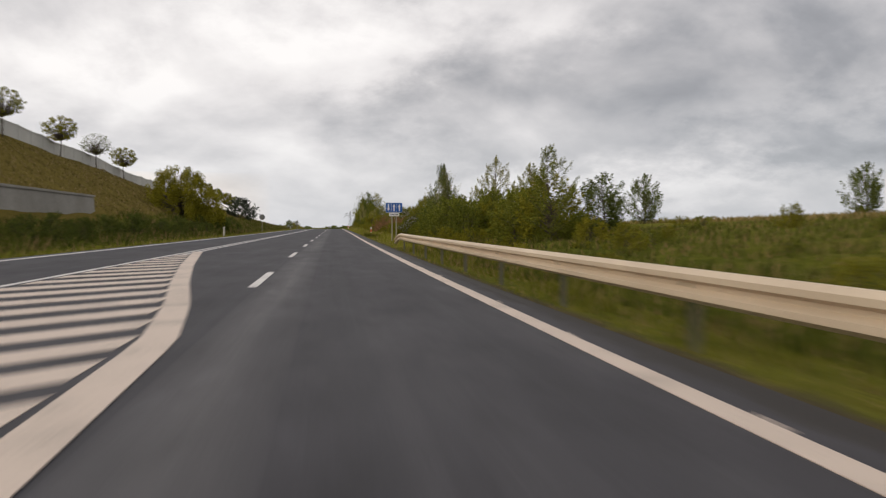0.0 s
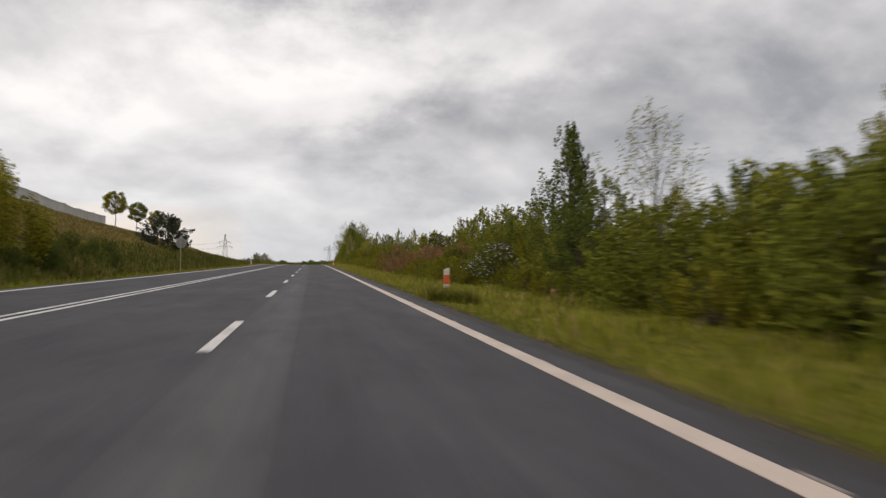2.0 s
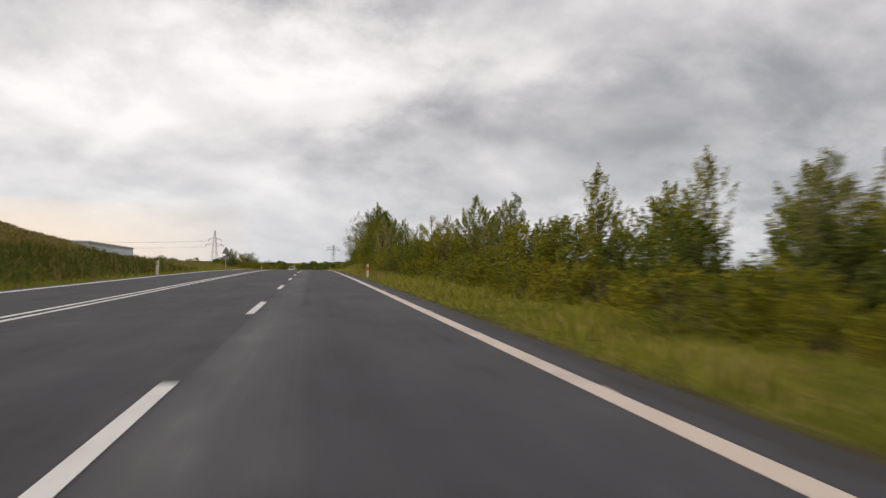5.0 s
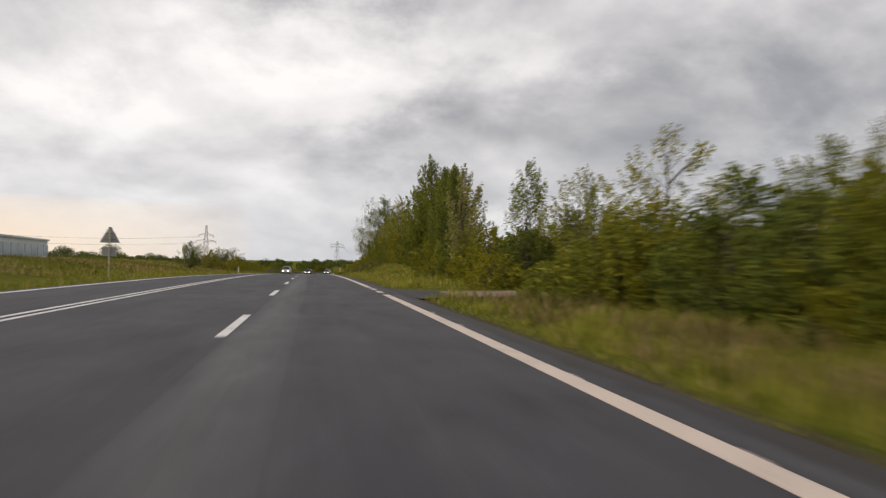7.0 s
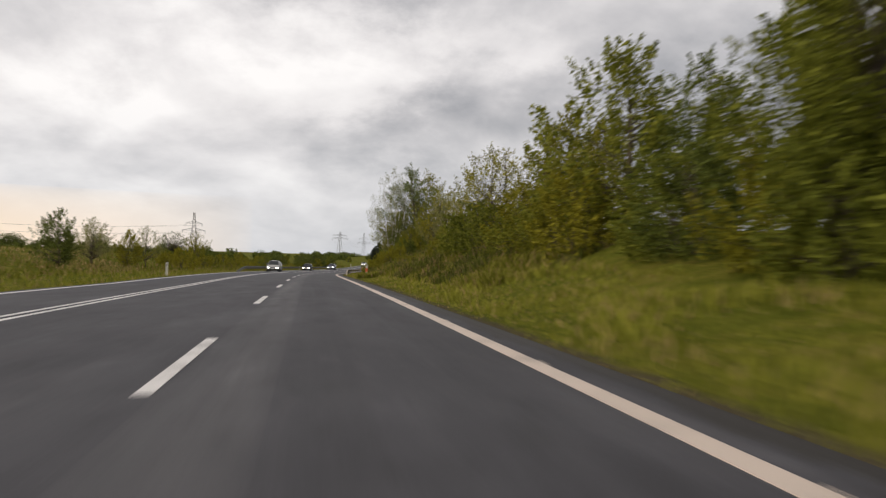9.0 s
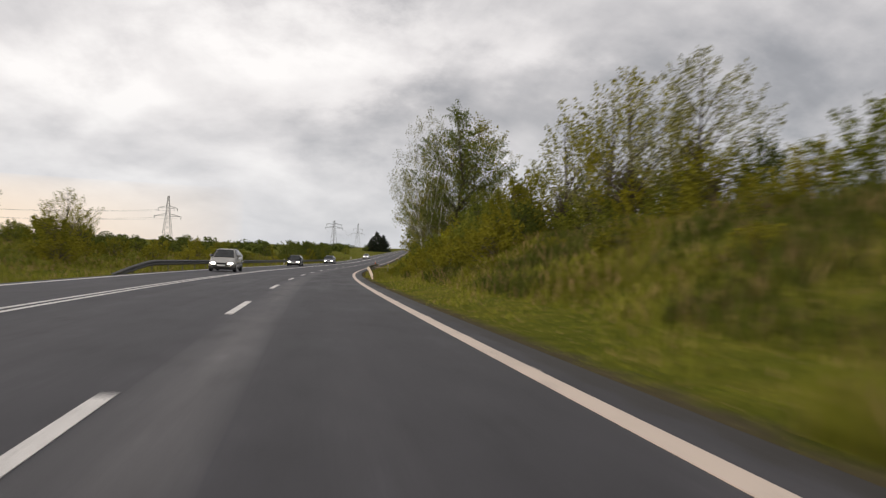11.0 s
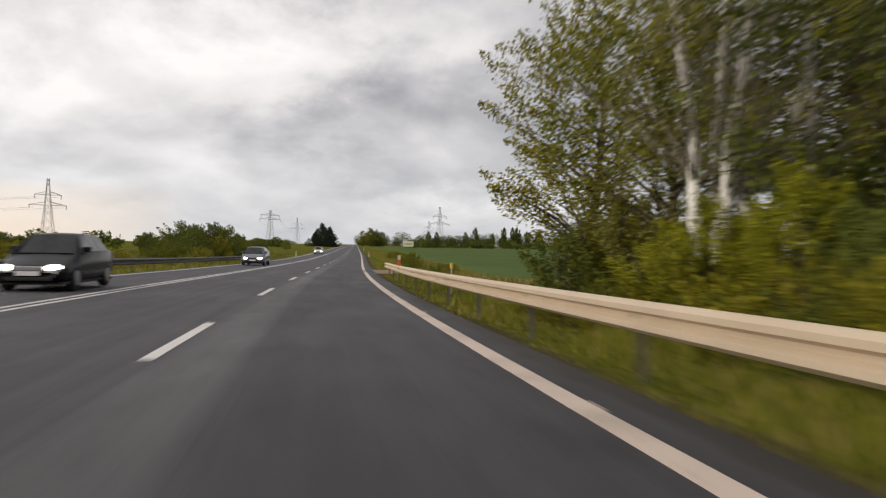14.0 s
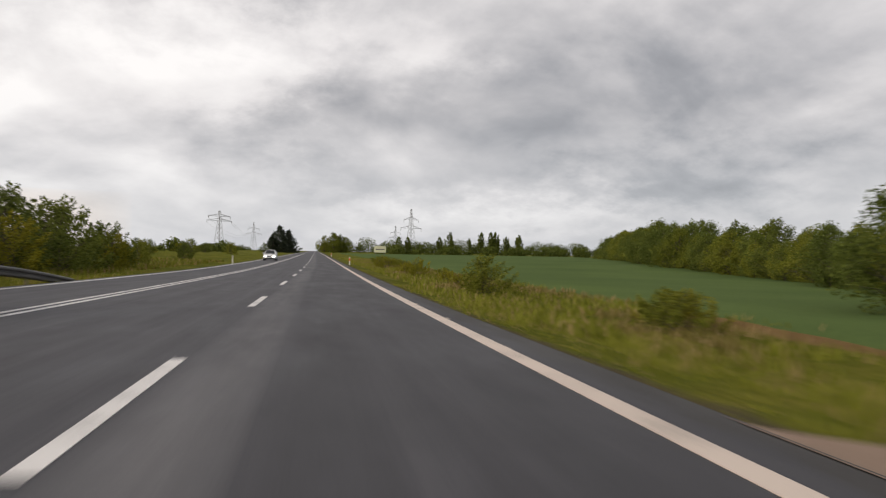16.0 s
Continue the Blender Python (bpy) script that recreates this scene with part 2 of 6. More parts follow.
def ground_material():
    """Meadow: green and straw-coloured patches, with bare earth here and there."""
    m, nt, b = material("meadow", 1.0, 0, 0.02)
    co = obj_co(nt)
    n1 = noise_node(nt, co, 0.09, 5, 0.6)
    n2 = noise_node(nt, co, 1.3, 5, 0.65)
    n3 = noise_node(nt, co, 9.0, 4, 0.7)
    f = math_node(nt, "ADD", math_node(nt, "MULTIPLY", n1, 0.5), math_node(nt, "MULTIPLY", n2, 0.5))
    col = ramp(nt, f, [(0.30, (0.055, 0.070, 0.010)), (0.47, (0.100, 0.110, 0.014)), (0.58, (0.155, 0.145, 0.025)), (0.72, (0.23, 0.175, 0.06))])
    uv = nt.nodes.new("ShaderNodeUVMap").outputs["UV"]
    sep = nt.nodes.new("ShaderNodeSeparateXYZ")
    nt.links.new(uv, sep.inputs[0])
    u, s = sep.outputs[0], sep.outputs[1]
    # bare dirt along the asphalt's ragged edge
    wob = math_node(nt, "MULTIPLY_ADD", noise_node(nt, co, 1.7, 4, 0.7), 0.9, -0.45)
    for at, half in ((0.62, 0.32), (-10.95, 0.35)):
        d = math_node(nt, "ABSOLUTE", math_node(nt, "SUBTRACT", math_node(nt, "ADD", u, wob), at))
        fringe = math_node(nt, "MULTIPLY_ADD", d, -1 / half, 1.6, clamp=True)
        col = mix_col(nt, math_node(nt, "MULTIPLY", fringe, 0.85), col, (0.085, 0.068, 0.050))
    # straw-coloured rough land behind the first guard rail
    open_land = math_node(nt, "MULTIPLY", math_node(nt, "MULTIPLY_ADD", math_node(nt, "ADD", u, math_node(nt, "MULTIPLY", wob, 14.0)), 0.06, -1.9, clamp=True),
                          math_node(nt, "MULTIPLY_ADD", s, -0.03, 4.6, clamp=True))
    col = mix_col(nt, math_node(nt, "MULTIPLY", open_land, 0.75), col, mix_col(nt, n2, (0.17, 0.11, 0.035), (0.30, 0.20, 0.09)))
    # bare earth at the field's corner
    ds, du = math_node(nt, "DIVIDE", math_node(nt, "SUBTRACT", s, 447.0), 9.0), math_node(nt, "DIVIDE", math_node(nt, "SUBTRACT", u, 10.6), 1.5)
    rr = math_node(nt, "ADD", math_node(nt, "MULTIPLY", ds, ds), math_node(nt, "MULTIPLY", du, du))
    bare = math_node(nt, "MULTIPLY_ADD", math_node(nt, "ADD", rr, wob), -2.2, 2.4, clamp=True)
    col = mix_col(nt, math_node(nt, "MULTIPLY", bare, 0.9), col, (0.21, 0.125, 0.06))
    # dry straw on the upper slope of the hill, darker growth at its foot
    hill = math_node(nt, "MULTIPLY_ADD", s, -0.04, 9.4, clamp=True)
    upper = math_node(nt, "MULTIPLY", hill, math_node(nt, "MULTIPLY_ADD", math_node(nt, "ADD", u, math_node(nt, "MULTIPLY", wob, 3.0)), -0.7, -12.4, clamp=True))
    col = mix_col(nt, math_node(nt, "MULTIPLY", upper, 0.75), col, mix_col(nt, n2, (0.13, 0.095, 0.022), (0.24, 0.175, 0.055)))
    foot = math_node(nt, "SUBTRACT", 1.0, math_node(nt, "ABSOLUTE", math_node(nt, "DIVIDE", math_node(nt, "ADD", u, 15.8), 2.6)), clamp=True)
    col = mix_col(nt, math_node(nt, "MULTIPLY", math_node(nt, "MULTIPLY", foot, hill), 0.8), col, (0.040, 0.055, 0.010))
    col = mix_col(nt, 1.0, col, ramp(nt, n3, [(0.3, (0.6, 0.6, 0.6)), (0.7, (1.35, 1.35, 1.3))]), "MULTIPLY")
    nt.links.new(col, b.inputs["Base Color"])
    bump(nt, b, math_node(nt, "ADD", n2, n3), 0.8, 0.15)
    return m


ASPHALT = asphalt_material()
PAINT = paint_material("road_paint", (0.68, 0.655, 0.635), (0.30, 0.29, 0.28))
PAINT_EDGE = paint_material("edge_paint", (0.60, 0.50, 0.425), (0.34, 0.29, 0.25))
MEADOW = ground_material()
STEEL = two_scale("galvanised_steel", (0.50, 0.40, 0.29), (0.64, 0.525, 0.39), 0.6, 25, 0.55, 0.1, 0.05)
RAIL_POST = two_scale("rail_post_steel", (0.11, 0.105, 0.07), (0.18, 0.17, 0.12), 0.6, 25, 0.6, 0.3, 0.05)
STEEL_GREY = two_scale("weathered_steel", (0.13, 0.13, 0.12), (0.22, 0.21, 0.19), 0.6, 25, 0.55, 0.5, 0.05)
# weathered steel darkened so that the far rail's shade is in its colour
RAIL_SHADED = two_scale("shaded_rail_steel", (0.050, 0.050, 0.047), (0.095, 0.094, 0.088), 0.6, 25, 0.6, 0.2, 0.05)
CONCRETE = two_scale("old_concrete", (0.20, 0.19, 0.17), (0.36, 0.34, 0.31), 0.35, 6, 0.9, 0, 0.3)
PLASTER = two_scale("pale_fence_panel", (0.42, 0.42, 0.40), (0.58, 0.57, 0.54), 0.3, 5, 0.85, 0, 0.1)
BARK = two_scale("bark", (0.045, 0.035, 0.025), (0.12, 0.095, 0.07), 1.5, 14, 0.95, 0, 0.6)
BOUGH = two_scale("young_bark", (0.12, 0.10, 0.075), (0.25, 0.22, 0.17), 1.5, 14, 0.95, 0, 0.4)
BIRCH_BARK = two_scale("birch_bark", (0.50, 0.47, 0.43), (0.88, 0.86, 0.82), 2.2, 9, 0.8, 0, 0.3)
LEAF_GREEN = leaf_material("leaf_green", (0.080, 0.098, 0.011), (0.225, 0.248, 0.034))
LEAF_DARK = leaf_material("leaf_dark", (0.050, 0.070, 0.014), (0.150, 0.185, 0.034))
LEAF_OLIVE = leaf_material("leaf_olive", (0.105, 0.106, 0.008), (0.275, 0.268, 0.026))
LEAF_PALE = leaf_material("leaf_pale", (0.120, 0.128, 0.034), (0.300, 0.298, 0.100))
LEAF_LIME = leaf_material("leaf_lime", (0.150, 0.165, 0.010), (0.370, 0.385, 0.030))
LEAF_BROWN = leaf_material("leaf_brown", (0.21, 0.115, 0.052), (0.42, 0.245, 0.115), (0.12, 0.13, 0.04), 0.22)
LEAF_BLOSSOM = leaf_material("leaf_blossom", (0.035, 0.055, 0.014), (0.10, 0.13, 0.035), (0.66, 0.64, 0.58), 0.5)
LEAF_WOOD = leaf_material("leaf_wood", (0.055, 0.078, 0.015), (0.150, 0.190, 0.036))
NEEDLE = leaf_material("needles", (0.024, 0.034, 0.022), (0.070, 0.088, 0.055))
GRASS = leaf_material("grass", (0.120, 0.138, 0.014), (0.270, 0.285, 0.040), (0.36, 0.275, 0.12), 0.12)
GRASS_ROUGH = leaf_material("rough_grass", (0.082, 0.092, 0.010), (0.190, 0.198, 0.028), (0.28, 0.21, 0.09), 0.16)
GRASS_WEED = leaf_material("weed_grass", (0.050, 0.066, 0.010), (0.135, 0.152, 0.026), (0.26, 0.19, 0.08), 0.2)
GRASS_DRY = leaf_material("dry_grass", (0.11, 0.10, 0.025), (0.27, 0.22, 0.075), (0.36, 0.28, 0.13), 0.2)
CROP = two_scale("young_grain", (0.060, 0.092, 0.030), (0.100, 0.140, 0.044), 0.05, 3.0, 1.0, 0, 0.4, 0.02)
GRAVEL = two_scale("gravel", (0.165, 0.113, 0.08), (0.32, 0.222, 0.16), 0.8, 30, 0.95, 0, 0.5)

# ---------------------------------------------------------------- road line and ground
# stations every 40 m from -40 m: bend and crest in 1/10000 per m, crossfall in percent
KH = [-8.99, -5.74, -2.44, 0.2, 0.54, -0.08, 0.53, 1.56, -1.38, -9.2, -14.63, -11.11, -3.4, 1.14, 0.79, 0.36, 0.0, 0.0, 0.0, 0.0, 0.0, 0.0, 0.0, 0.0, 0.0, 0.0, -0.0]
KV = [0.94, 0.66, 0.37, 0.1, -0.02, -0.32, -1.14, -2.04, -2.16, -1.02, 0.94, 2.0, 1.67, 1.0, 0.49, 0.17, 0.01, -0.04, -0.04, -0.02, -0.01, -0.0, 0.0, 0.0, 0.0, 0.0, -0.0]
CS = [-1.86, -2.07, -1.21, -0.4, 0.26, 0.87, 0.48, 0.92, 1.78, 0.16, -1.05, -1.53, -0.55, 0.55, 0.57, 0.41, 0.29, 0.21, 0.15, 0.11, 0.08, 0.06, 0.04, 0.03, 0.02, 0.02, 0.02]
U_DASH, U_MID, U_LEFT = -3.42, -7.00, -10.38
STEP = 2.0
SG = np.arange(-40, 1700, STEP)
_st = np.arange(-40, 1001, 40.0)
_psi = np.cumsum(np.interp(SG, _st, KH)) * STEP * 1e-4
_psi -= np.interp(0, SG, _psi)
_g = np.cumsum(np.interp(SG, _st, KV)) * STEP * 1e-4
_g -= np.interp(460, SG, _g) + 1e-4
_x, _y, _z = np.cumsum(-np.sin(_psi)) * STEP, np.cumsum(np.cos(_psi)) * STEP, np.cumsum(_g) * STEP
_x, _y, _z = _x - np.interp(0, SG, _x), _y - np.interp(0, SG, _y), _z - np.interp(0, SG, _z)
_c = np.interp(SG, _st, CS) * 1e-2


def along(s, u):
    """World x, y of the place s metres along the road and u metres to the right of its right edge line."""
    s, u = np.asarray(s, float), np.asarray(u, float)
    p = np.interp(s, SG, _psi)
    over = np.minimum(s - SG[0], 0) + np.maximum(s - SG[-1], 0)
    return (np.interp(s, SG, _x) + u * np.cos(p) - np.sin(p) * over, np.interp(s, SG, _y) + u * np.sin(p) + np.cos(p) * over)


def road_z(s, u):
    return np.interp(s, SG, _z) + np.clip(u, -11.2, 0.8) * np.interp(s, SG, _c)


UR = (0.6, 1.5, 3, 5, 8, 12, 20, 45, 100, 150)
RIGHT = {
    -60: (-.06, -.15, -.45, -.5, -.2, .1, .5, 1.9, 4.6, 5.8), 45: (-.06, -.15, -.4, -.4, -.1, .2, .6, 1.9, 4.4, 5.6),
    62: (-.06, -.14, -.3, -.4, -.2, .3, .7, 1.9, 4.2, 5.4), 120: (-.06, -.14, -.3, -.4, -.2, .3, .7, 1.2, 2, 2.4), 205: (-.06, -.12, -.2, -.1, .2, .4, .6, .8, 1, 1),
    217: (-.06, -.07, -.07, -.05, 0, .2, .6, .8, 1, 1), 226: (-.06, -.07, -.07, -.05, 0, .2, .6, .8, 1, 1),
    238: (-.06, -.1, -.1, .1, .4, .6, .6, .8, 1, 1)}
RIGHT.update({
    275: (-.06, -.05, .1, .8, 1.9, 2.4, 2.5, 2, 1, 1),
    305: (-.06, -.05, .15, 1.0, 2.4, 2.8, 3, 2, 1, 1), 338: (-.06, -.05, .1, .9, 2.1, 2.4, 2.4, 1.5, 1, 1),
    362: (-.06, -.15, -.3, 0, .5, .6, .5, 0, 0, 0), 400: (-.06, -.2, -.5, -.8, -.8, -.8, -.8, -1, -1, -1),
    426: (-.06, -.08, -.1, -.2, -.4, -.7, -1, -1.4, -1.6, -1.6), 442: (-.06, -.2, -.45, -.75, -.85, -.95, -1.3, -1.7, -1.8, -1.8),
    520: (-.06, -.2, -.4, -.65, -.75, -.85, -1.1, -1.4, -1.2, -1), 620: (-.06, -.1, -.2, -.3, -.4, -.5, -.5, -.5, -.4, -.3),
    1700: (-.06, -.1, -.1, 0, 0, 0, 0, 0, 0, 0)})
UL = (10.85, 11.5, 13, 14, 18.5, 22, 26, 30, 36, 60, 150)
LEFT = {
    -60: (-.06, -.15, -.1, .1, 1.75, 3.6, 6.2, 8.7, 8.9, 8.9, 8), 82: (-.06, -.15, -.1, .1, 1.75, 3.6, 6.2, 8.7, 8.9, 8.9, 8),
    100: (-.06, -.15, -.1, .1, 1.9, 3.6, 5.9, 8.0, 8.2, 8.2, 7), 130: (-.06, -.15, -.1, .2, 2.1, 3.5, 5.1, 6.7, 6.9, 6.9, 6),
    170: (-.06, -.15, -.1, .2, 1.9, 3.2, 4.4, 5.3, 5.5, 5.5, 5), 195: (-.06, -.15, -.1, .2, 1.3, 2.6, 3.7, 4.3, 4.5, 4.5, 4)}
LEFT.update({
    235: (-.06, -.1, .05, .1, .35, .6, .8, 1.0, 1.2, 1.4, 1.4), 310: (-.06, -.1, .05, .1, .5, .8, 1.0, 1.2, 1.4, 1.5, 1.5),
    345: (-.06, -.1, -.1, .05, .8, 1.2, 1.5, 1.8, 2.0, 2.2, 2), 480: (-.06, -.15, -.2, -.1, 0, .1, .2, .3, .3, .3, .3),
    1700: (-.06, -.1, -.1, 0, 0, 0, 0, 0, 0, 0, 0)})


def profile(table, us, s, v):
    ks = np.array(sorted(table))
    rows = np.array([table[k] for k in ks])
    s, v = np.broadcast_arrays(np.asarray(s, float), np.asarray(v, float))
    i = np.clip(np.searchsorted(ks, s) - 1, 0, len(ks) - 2)
    f = np.clip((s - ks[i]) / (ks[i + 1] - ks[i]), 0, 1)
    f = f * f * (3 - 2 * f)
    j = np.clip(np.searchsorted(us, v) - 1, 0, len(us) - 2)
    us = np.array(us)
    h = np.clip((v - us[j]) / (us[j + 1] - us[j]), 0, 1)
    a = rows[i, j] * (1 - h) + rows[i, j + 1] * h
    b = rows[i + 1, j] * (1 - h) + rows[i + 1, j + 1] * h
    return a * (1 - f) + b * f


def ground_z(s, u):
    s, u = np.broadcast_arrays(np.asarray(s, float), np.asarray(u, float))
    g = np.where(u > 0, profile(RIGHT, UR, s, u), profile(LEFT, UL, s, -u))
    g = np.where((u < 0.5) & (u > -10.8), -0.3, g)
    out = np.where(u > 0, u - 2.5, -u - 13)
    wob = 0.10 * np.sin(s * 0.9 + u * 0.5) * np.sin(u * 0.8 - s * 0.23) + 0.06 * np.sin(s * 2.1 + u * 1.7)
    calm = np.minimum(np.clip(np.abs(s - 222) / 5 - 1.2, 0, 1), np.clip(np.abs(s - 429) / 5 - 1.2, 0, 1))
    # the slope is cut away in front of the retaining wall
    cut = np.clip((s - 11) / 3, 0, 1) * np.clip((74 - s) / 3, 0, 1) * np.clip((-u - 14.5) / 3.5, 0, 1) * (-u < 19.45)
    g = g - 0.85 * cut
    return road_z(s, u) + g + wob * np.clip(out / 4, 0, 1) * np.where(u > 0, calm, 1)


def spot(s, u, dz=0.0):
    x, y = along(s, u)
    return float(x), float(y), float(ground_z(s, u)) + dz


def heading(s):
    return math.degrees(float(np.interp(s, SG, _psi)))


# ---------------------------------------------------------------- mesh helpers


def mesh_ob(name, verts, faces, mat, parent=None, smooth=False, uvs=None):
    me = bpy.data.meshes.new(name)
    me.from_pydata([tuple(v) for v in verts], [], [tuple(f) for f in faces])
    me.materials.append(mat)
    if smooth:
        me.polygons.foreach_set("use_smooth", [True] * len(me.polygons))
    if uvs is not None:
        lay = me.uv_layers.new(name="UVMap")
        idx = np.empty(len(me.loops), dtype=np.int32)
        me.loops.foreach_get("vertex_index", idx)
        lay.data.foreach_set("uv", np.asarray(uvs, dtype=np.float32)[idx].ravel())
    me.update()
    ob = new(name, me)
    ob.parent = parent
    return ob


def part(name, bm, mat, parent, label="", smooth=False):
    me = bpy.data.meshes.new(name)
    bmesh.ops.recalc_face_normals(bm, faces=bm.faces)
    bm.to_mesh(me)
    bm.free()
    me.materials.append(mat)
    if smooth:
        me.polygons.foreach_set("use_smooth", [True] * len(me.polygons))
    ob = new(name, me)
    ob.parent = parent
    if label:
        ob["label"] = label
    return ob


def box(bm, x0, x1, y0, y1, z0, z1, bevel=0.0):
    r = bmesh.ops.create_cube(bm, size=1, matrix=Matrix.LocRotScale(((x0 + x1) / 2, (y0 + y1) / 2, (z0 + z1) / 2), None, (x1 - x0, y1 - y0, z1 - z0)))
    if bevel:
        es = {e for v in r["verts"] for e in v.link_edges}
        bmesh.ops.bevel(bm, geom=list(es), offset=bevel, segments=2, affect="EDGES", profile=0.6)
    return bm


def tube(verts, faces, a, b, ra, rb, sides=5):
    """A tapered limb from a to b, added to the lists."""
    a, b = Vector(a), Vector(b)
    d = b - a
    if d.length < 1e-5:
        return
    q = d.to_track_quat("Z", "Y")
    n = len(verts)
    for c, r in ((a, ra), (b, rb)):
        for k in range(sides):
            t = 2 * math.pi * k / sides
            verts.append(c + q @ Vector((r * math.cos(t), r * math.sin(t), 0)))
    for k in range(sides):
        faces.append((n + k, n + (k + 1) % sides, n + sides + (k + 1) % sides, n + sides + k))
    faces.append(tuple(n + sides + k for k in range(sides)))
    faces.append(tuple(n + k for k in reversed(range(sides))))


def sweep(s0, s1, step, section, z_of, closed=True):
    """Verts and faces of a section of (u, dz) points drawn along the road from s0 to s1."""
    ss = np.append(np.arange(s0, s1 - 1e-6, step), s1)
    n = len(section)
    verts, faces, uvs = [], [], []
    for s in ss:
        for u, dz in section:
            x, y = along(s, u)
            verts.append((float(x), float(y), float(z_of(s, u)) + dz))
            uvs.append((u, s))
    for i in range(len(ss) - 1):
        for k in range(n if closed else n - 1):
            a, b = i * n + k, i * n + (k + 1) % n
            faces.append((a, b, b + n, a + n))
    if closed:
        faces.append(tuple(range(n)))
        faces.append(tuple(len(verts) - n + k for k in reversed(range(n))))
    return verts, faces, uvs


# ---------------------------------------------------------------- ground, road, markings


def build_ground():
    ss = np.concatenate([np.arange(-60, 620, 2.5), np.arange(620, 1700, 20)])
    us = np.concatenate([[-150, -110, -85, -70, -60, -52, -45, -40, -36, -33], np.arange(-31, -10.7, 0.8), [-10.8, -10.2, 0.2, 0.62, 1.0, 1.5, 2, 2.5],
                         np.arange(3, 14, 0.8), [14.5, 16, 18, 20, 24, 28, 34, 40, 46, 55, 65, 80, 100, 125, 150]])
    S, U = np.meshgrid(ss, us, indexing="ij")
    X, Y = along(S, U)
    Z = ground_z(S, U)
    # run the outer edges on to the horizon
    far = 3600.0
    X = np.column_stack([np.full(len(ss), -far), X[:, 0] - 400, X, X[:, -1] + 400, np.full(len(ss), far)])
    Y = np.column_stack([Y[:, 0], Y[:, 0], Y, Y[:, -1], Y[:, -1]])
    Z = np.column_stack([Z[:, 0] * 0 + 2, Z[:, 0], Z, Z[:, -1], Z[:, -1] * 0 + 3])
    X, Y, Z = (np.vstack([a[:1], a, a[-1:]]) for a in (X, Y, Z))
    Y[0], Y[-1] = -far, far + 800
    r, c = X.shape
    verts = np.column_stack([X.ravel(), Y.ravel(), Z.ravel()])
    i, j = np.meshgrid(np.arange(r - 1), np.arange(c - 1), indexing="ij")
    a = (i * c + j).ravel()
    faces = np.column_stack([a, a + 1, a + c + 1, a + c])
    U2, S2 = np.broadcast_to(np.concatenate([[-3600, -500], us, [500, 3600]]), X.shape), np.broadcast_to(np.concatenate([[-3600], ss, [4400]])[:, None], X.shape)
    ob = mesh_ob("ground", verts.tolist(), faces.tolist(), MEADOW, smooth=True, uvs=np.column_stack([U2.ravel(), S2.ravel()]))
    return tagged(ob, "rough green and straw-coloured meadow ground beside the road", "ground", kind="structure")


build_ground()


def build_road():
    sec = [(-10.85, 0.0), (-7.0, 0.0), (-3.4, 0.0), (0.55, 0.0), (0.62, -0.12), (0.5, -0.4), (-10.8, -0.4), (-10.92, -0.12)]
    v, f, uv = sweep(-60, 1690, 2.5, sec, road_z)
    ob = mesh_ob("road", v, f, ASPHALT, uvs=uv)
    return tagged(ob, "dark worn asphalt three-lane road with pale wheel tracks", "road", kind="structure")


road = build_road()


def edge_u(s):
    """The right-hand edge line wanders a hand's width along the road."""
    return float(np.interp(s, (0, 15, 70, 240, 300, 420), (-0.045, -0.05, -0.095, -0.085, -0.05, -0.07)))


def stripe(name, s0, s1, u, width, mat, parent=None, step=2.5, u1=None):
    """A painted line from s0 to s1, 4 mm thick, that may run from u to u1."""
    ss = np.append(np.arange(s0, s1 - 1e-6, step), s1)
    v, f = [], []
    for s in ss:
        c = u(s) if callable(u) else u if u1 is None else u + (u1 - u) * (s - s0) / (s1 - s0)
        for k, dz in ((-1, 0.0), (-1, 0.006), (1, 0.006), (1, 0.0)):
            x, y = along(s, c + k * width / 2)
            v.append((float(x), float(y), float(road_z(s, c + k * width / 2)) + dz))
    for i in range(len(ss) - 1):
        for k in range(3):
            a = i * 4 + k
            f.append((a, a + 1, a + 5, a + 4))
    f += [(0, 1, 2, 3), tuple(len(v) - 1 - k for k in range(4))]
    return mesh_ob(name, v, f, mat, parent)


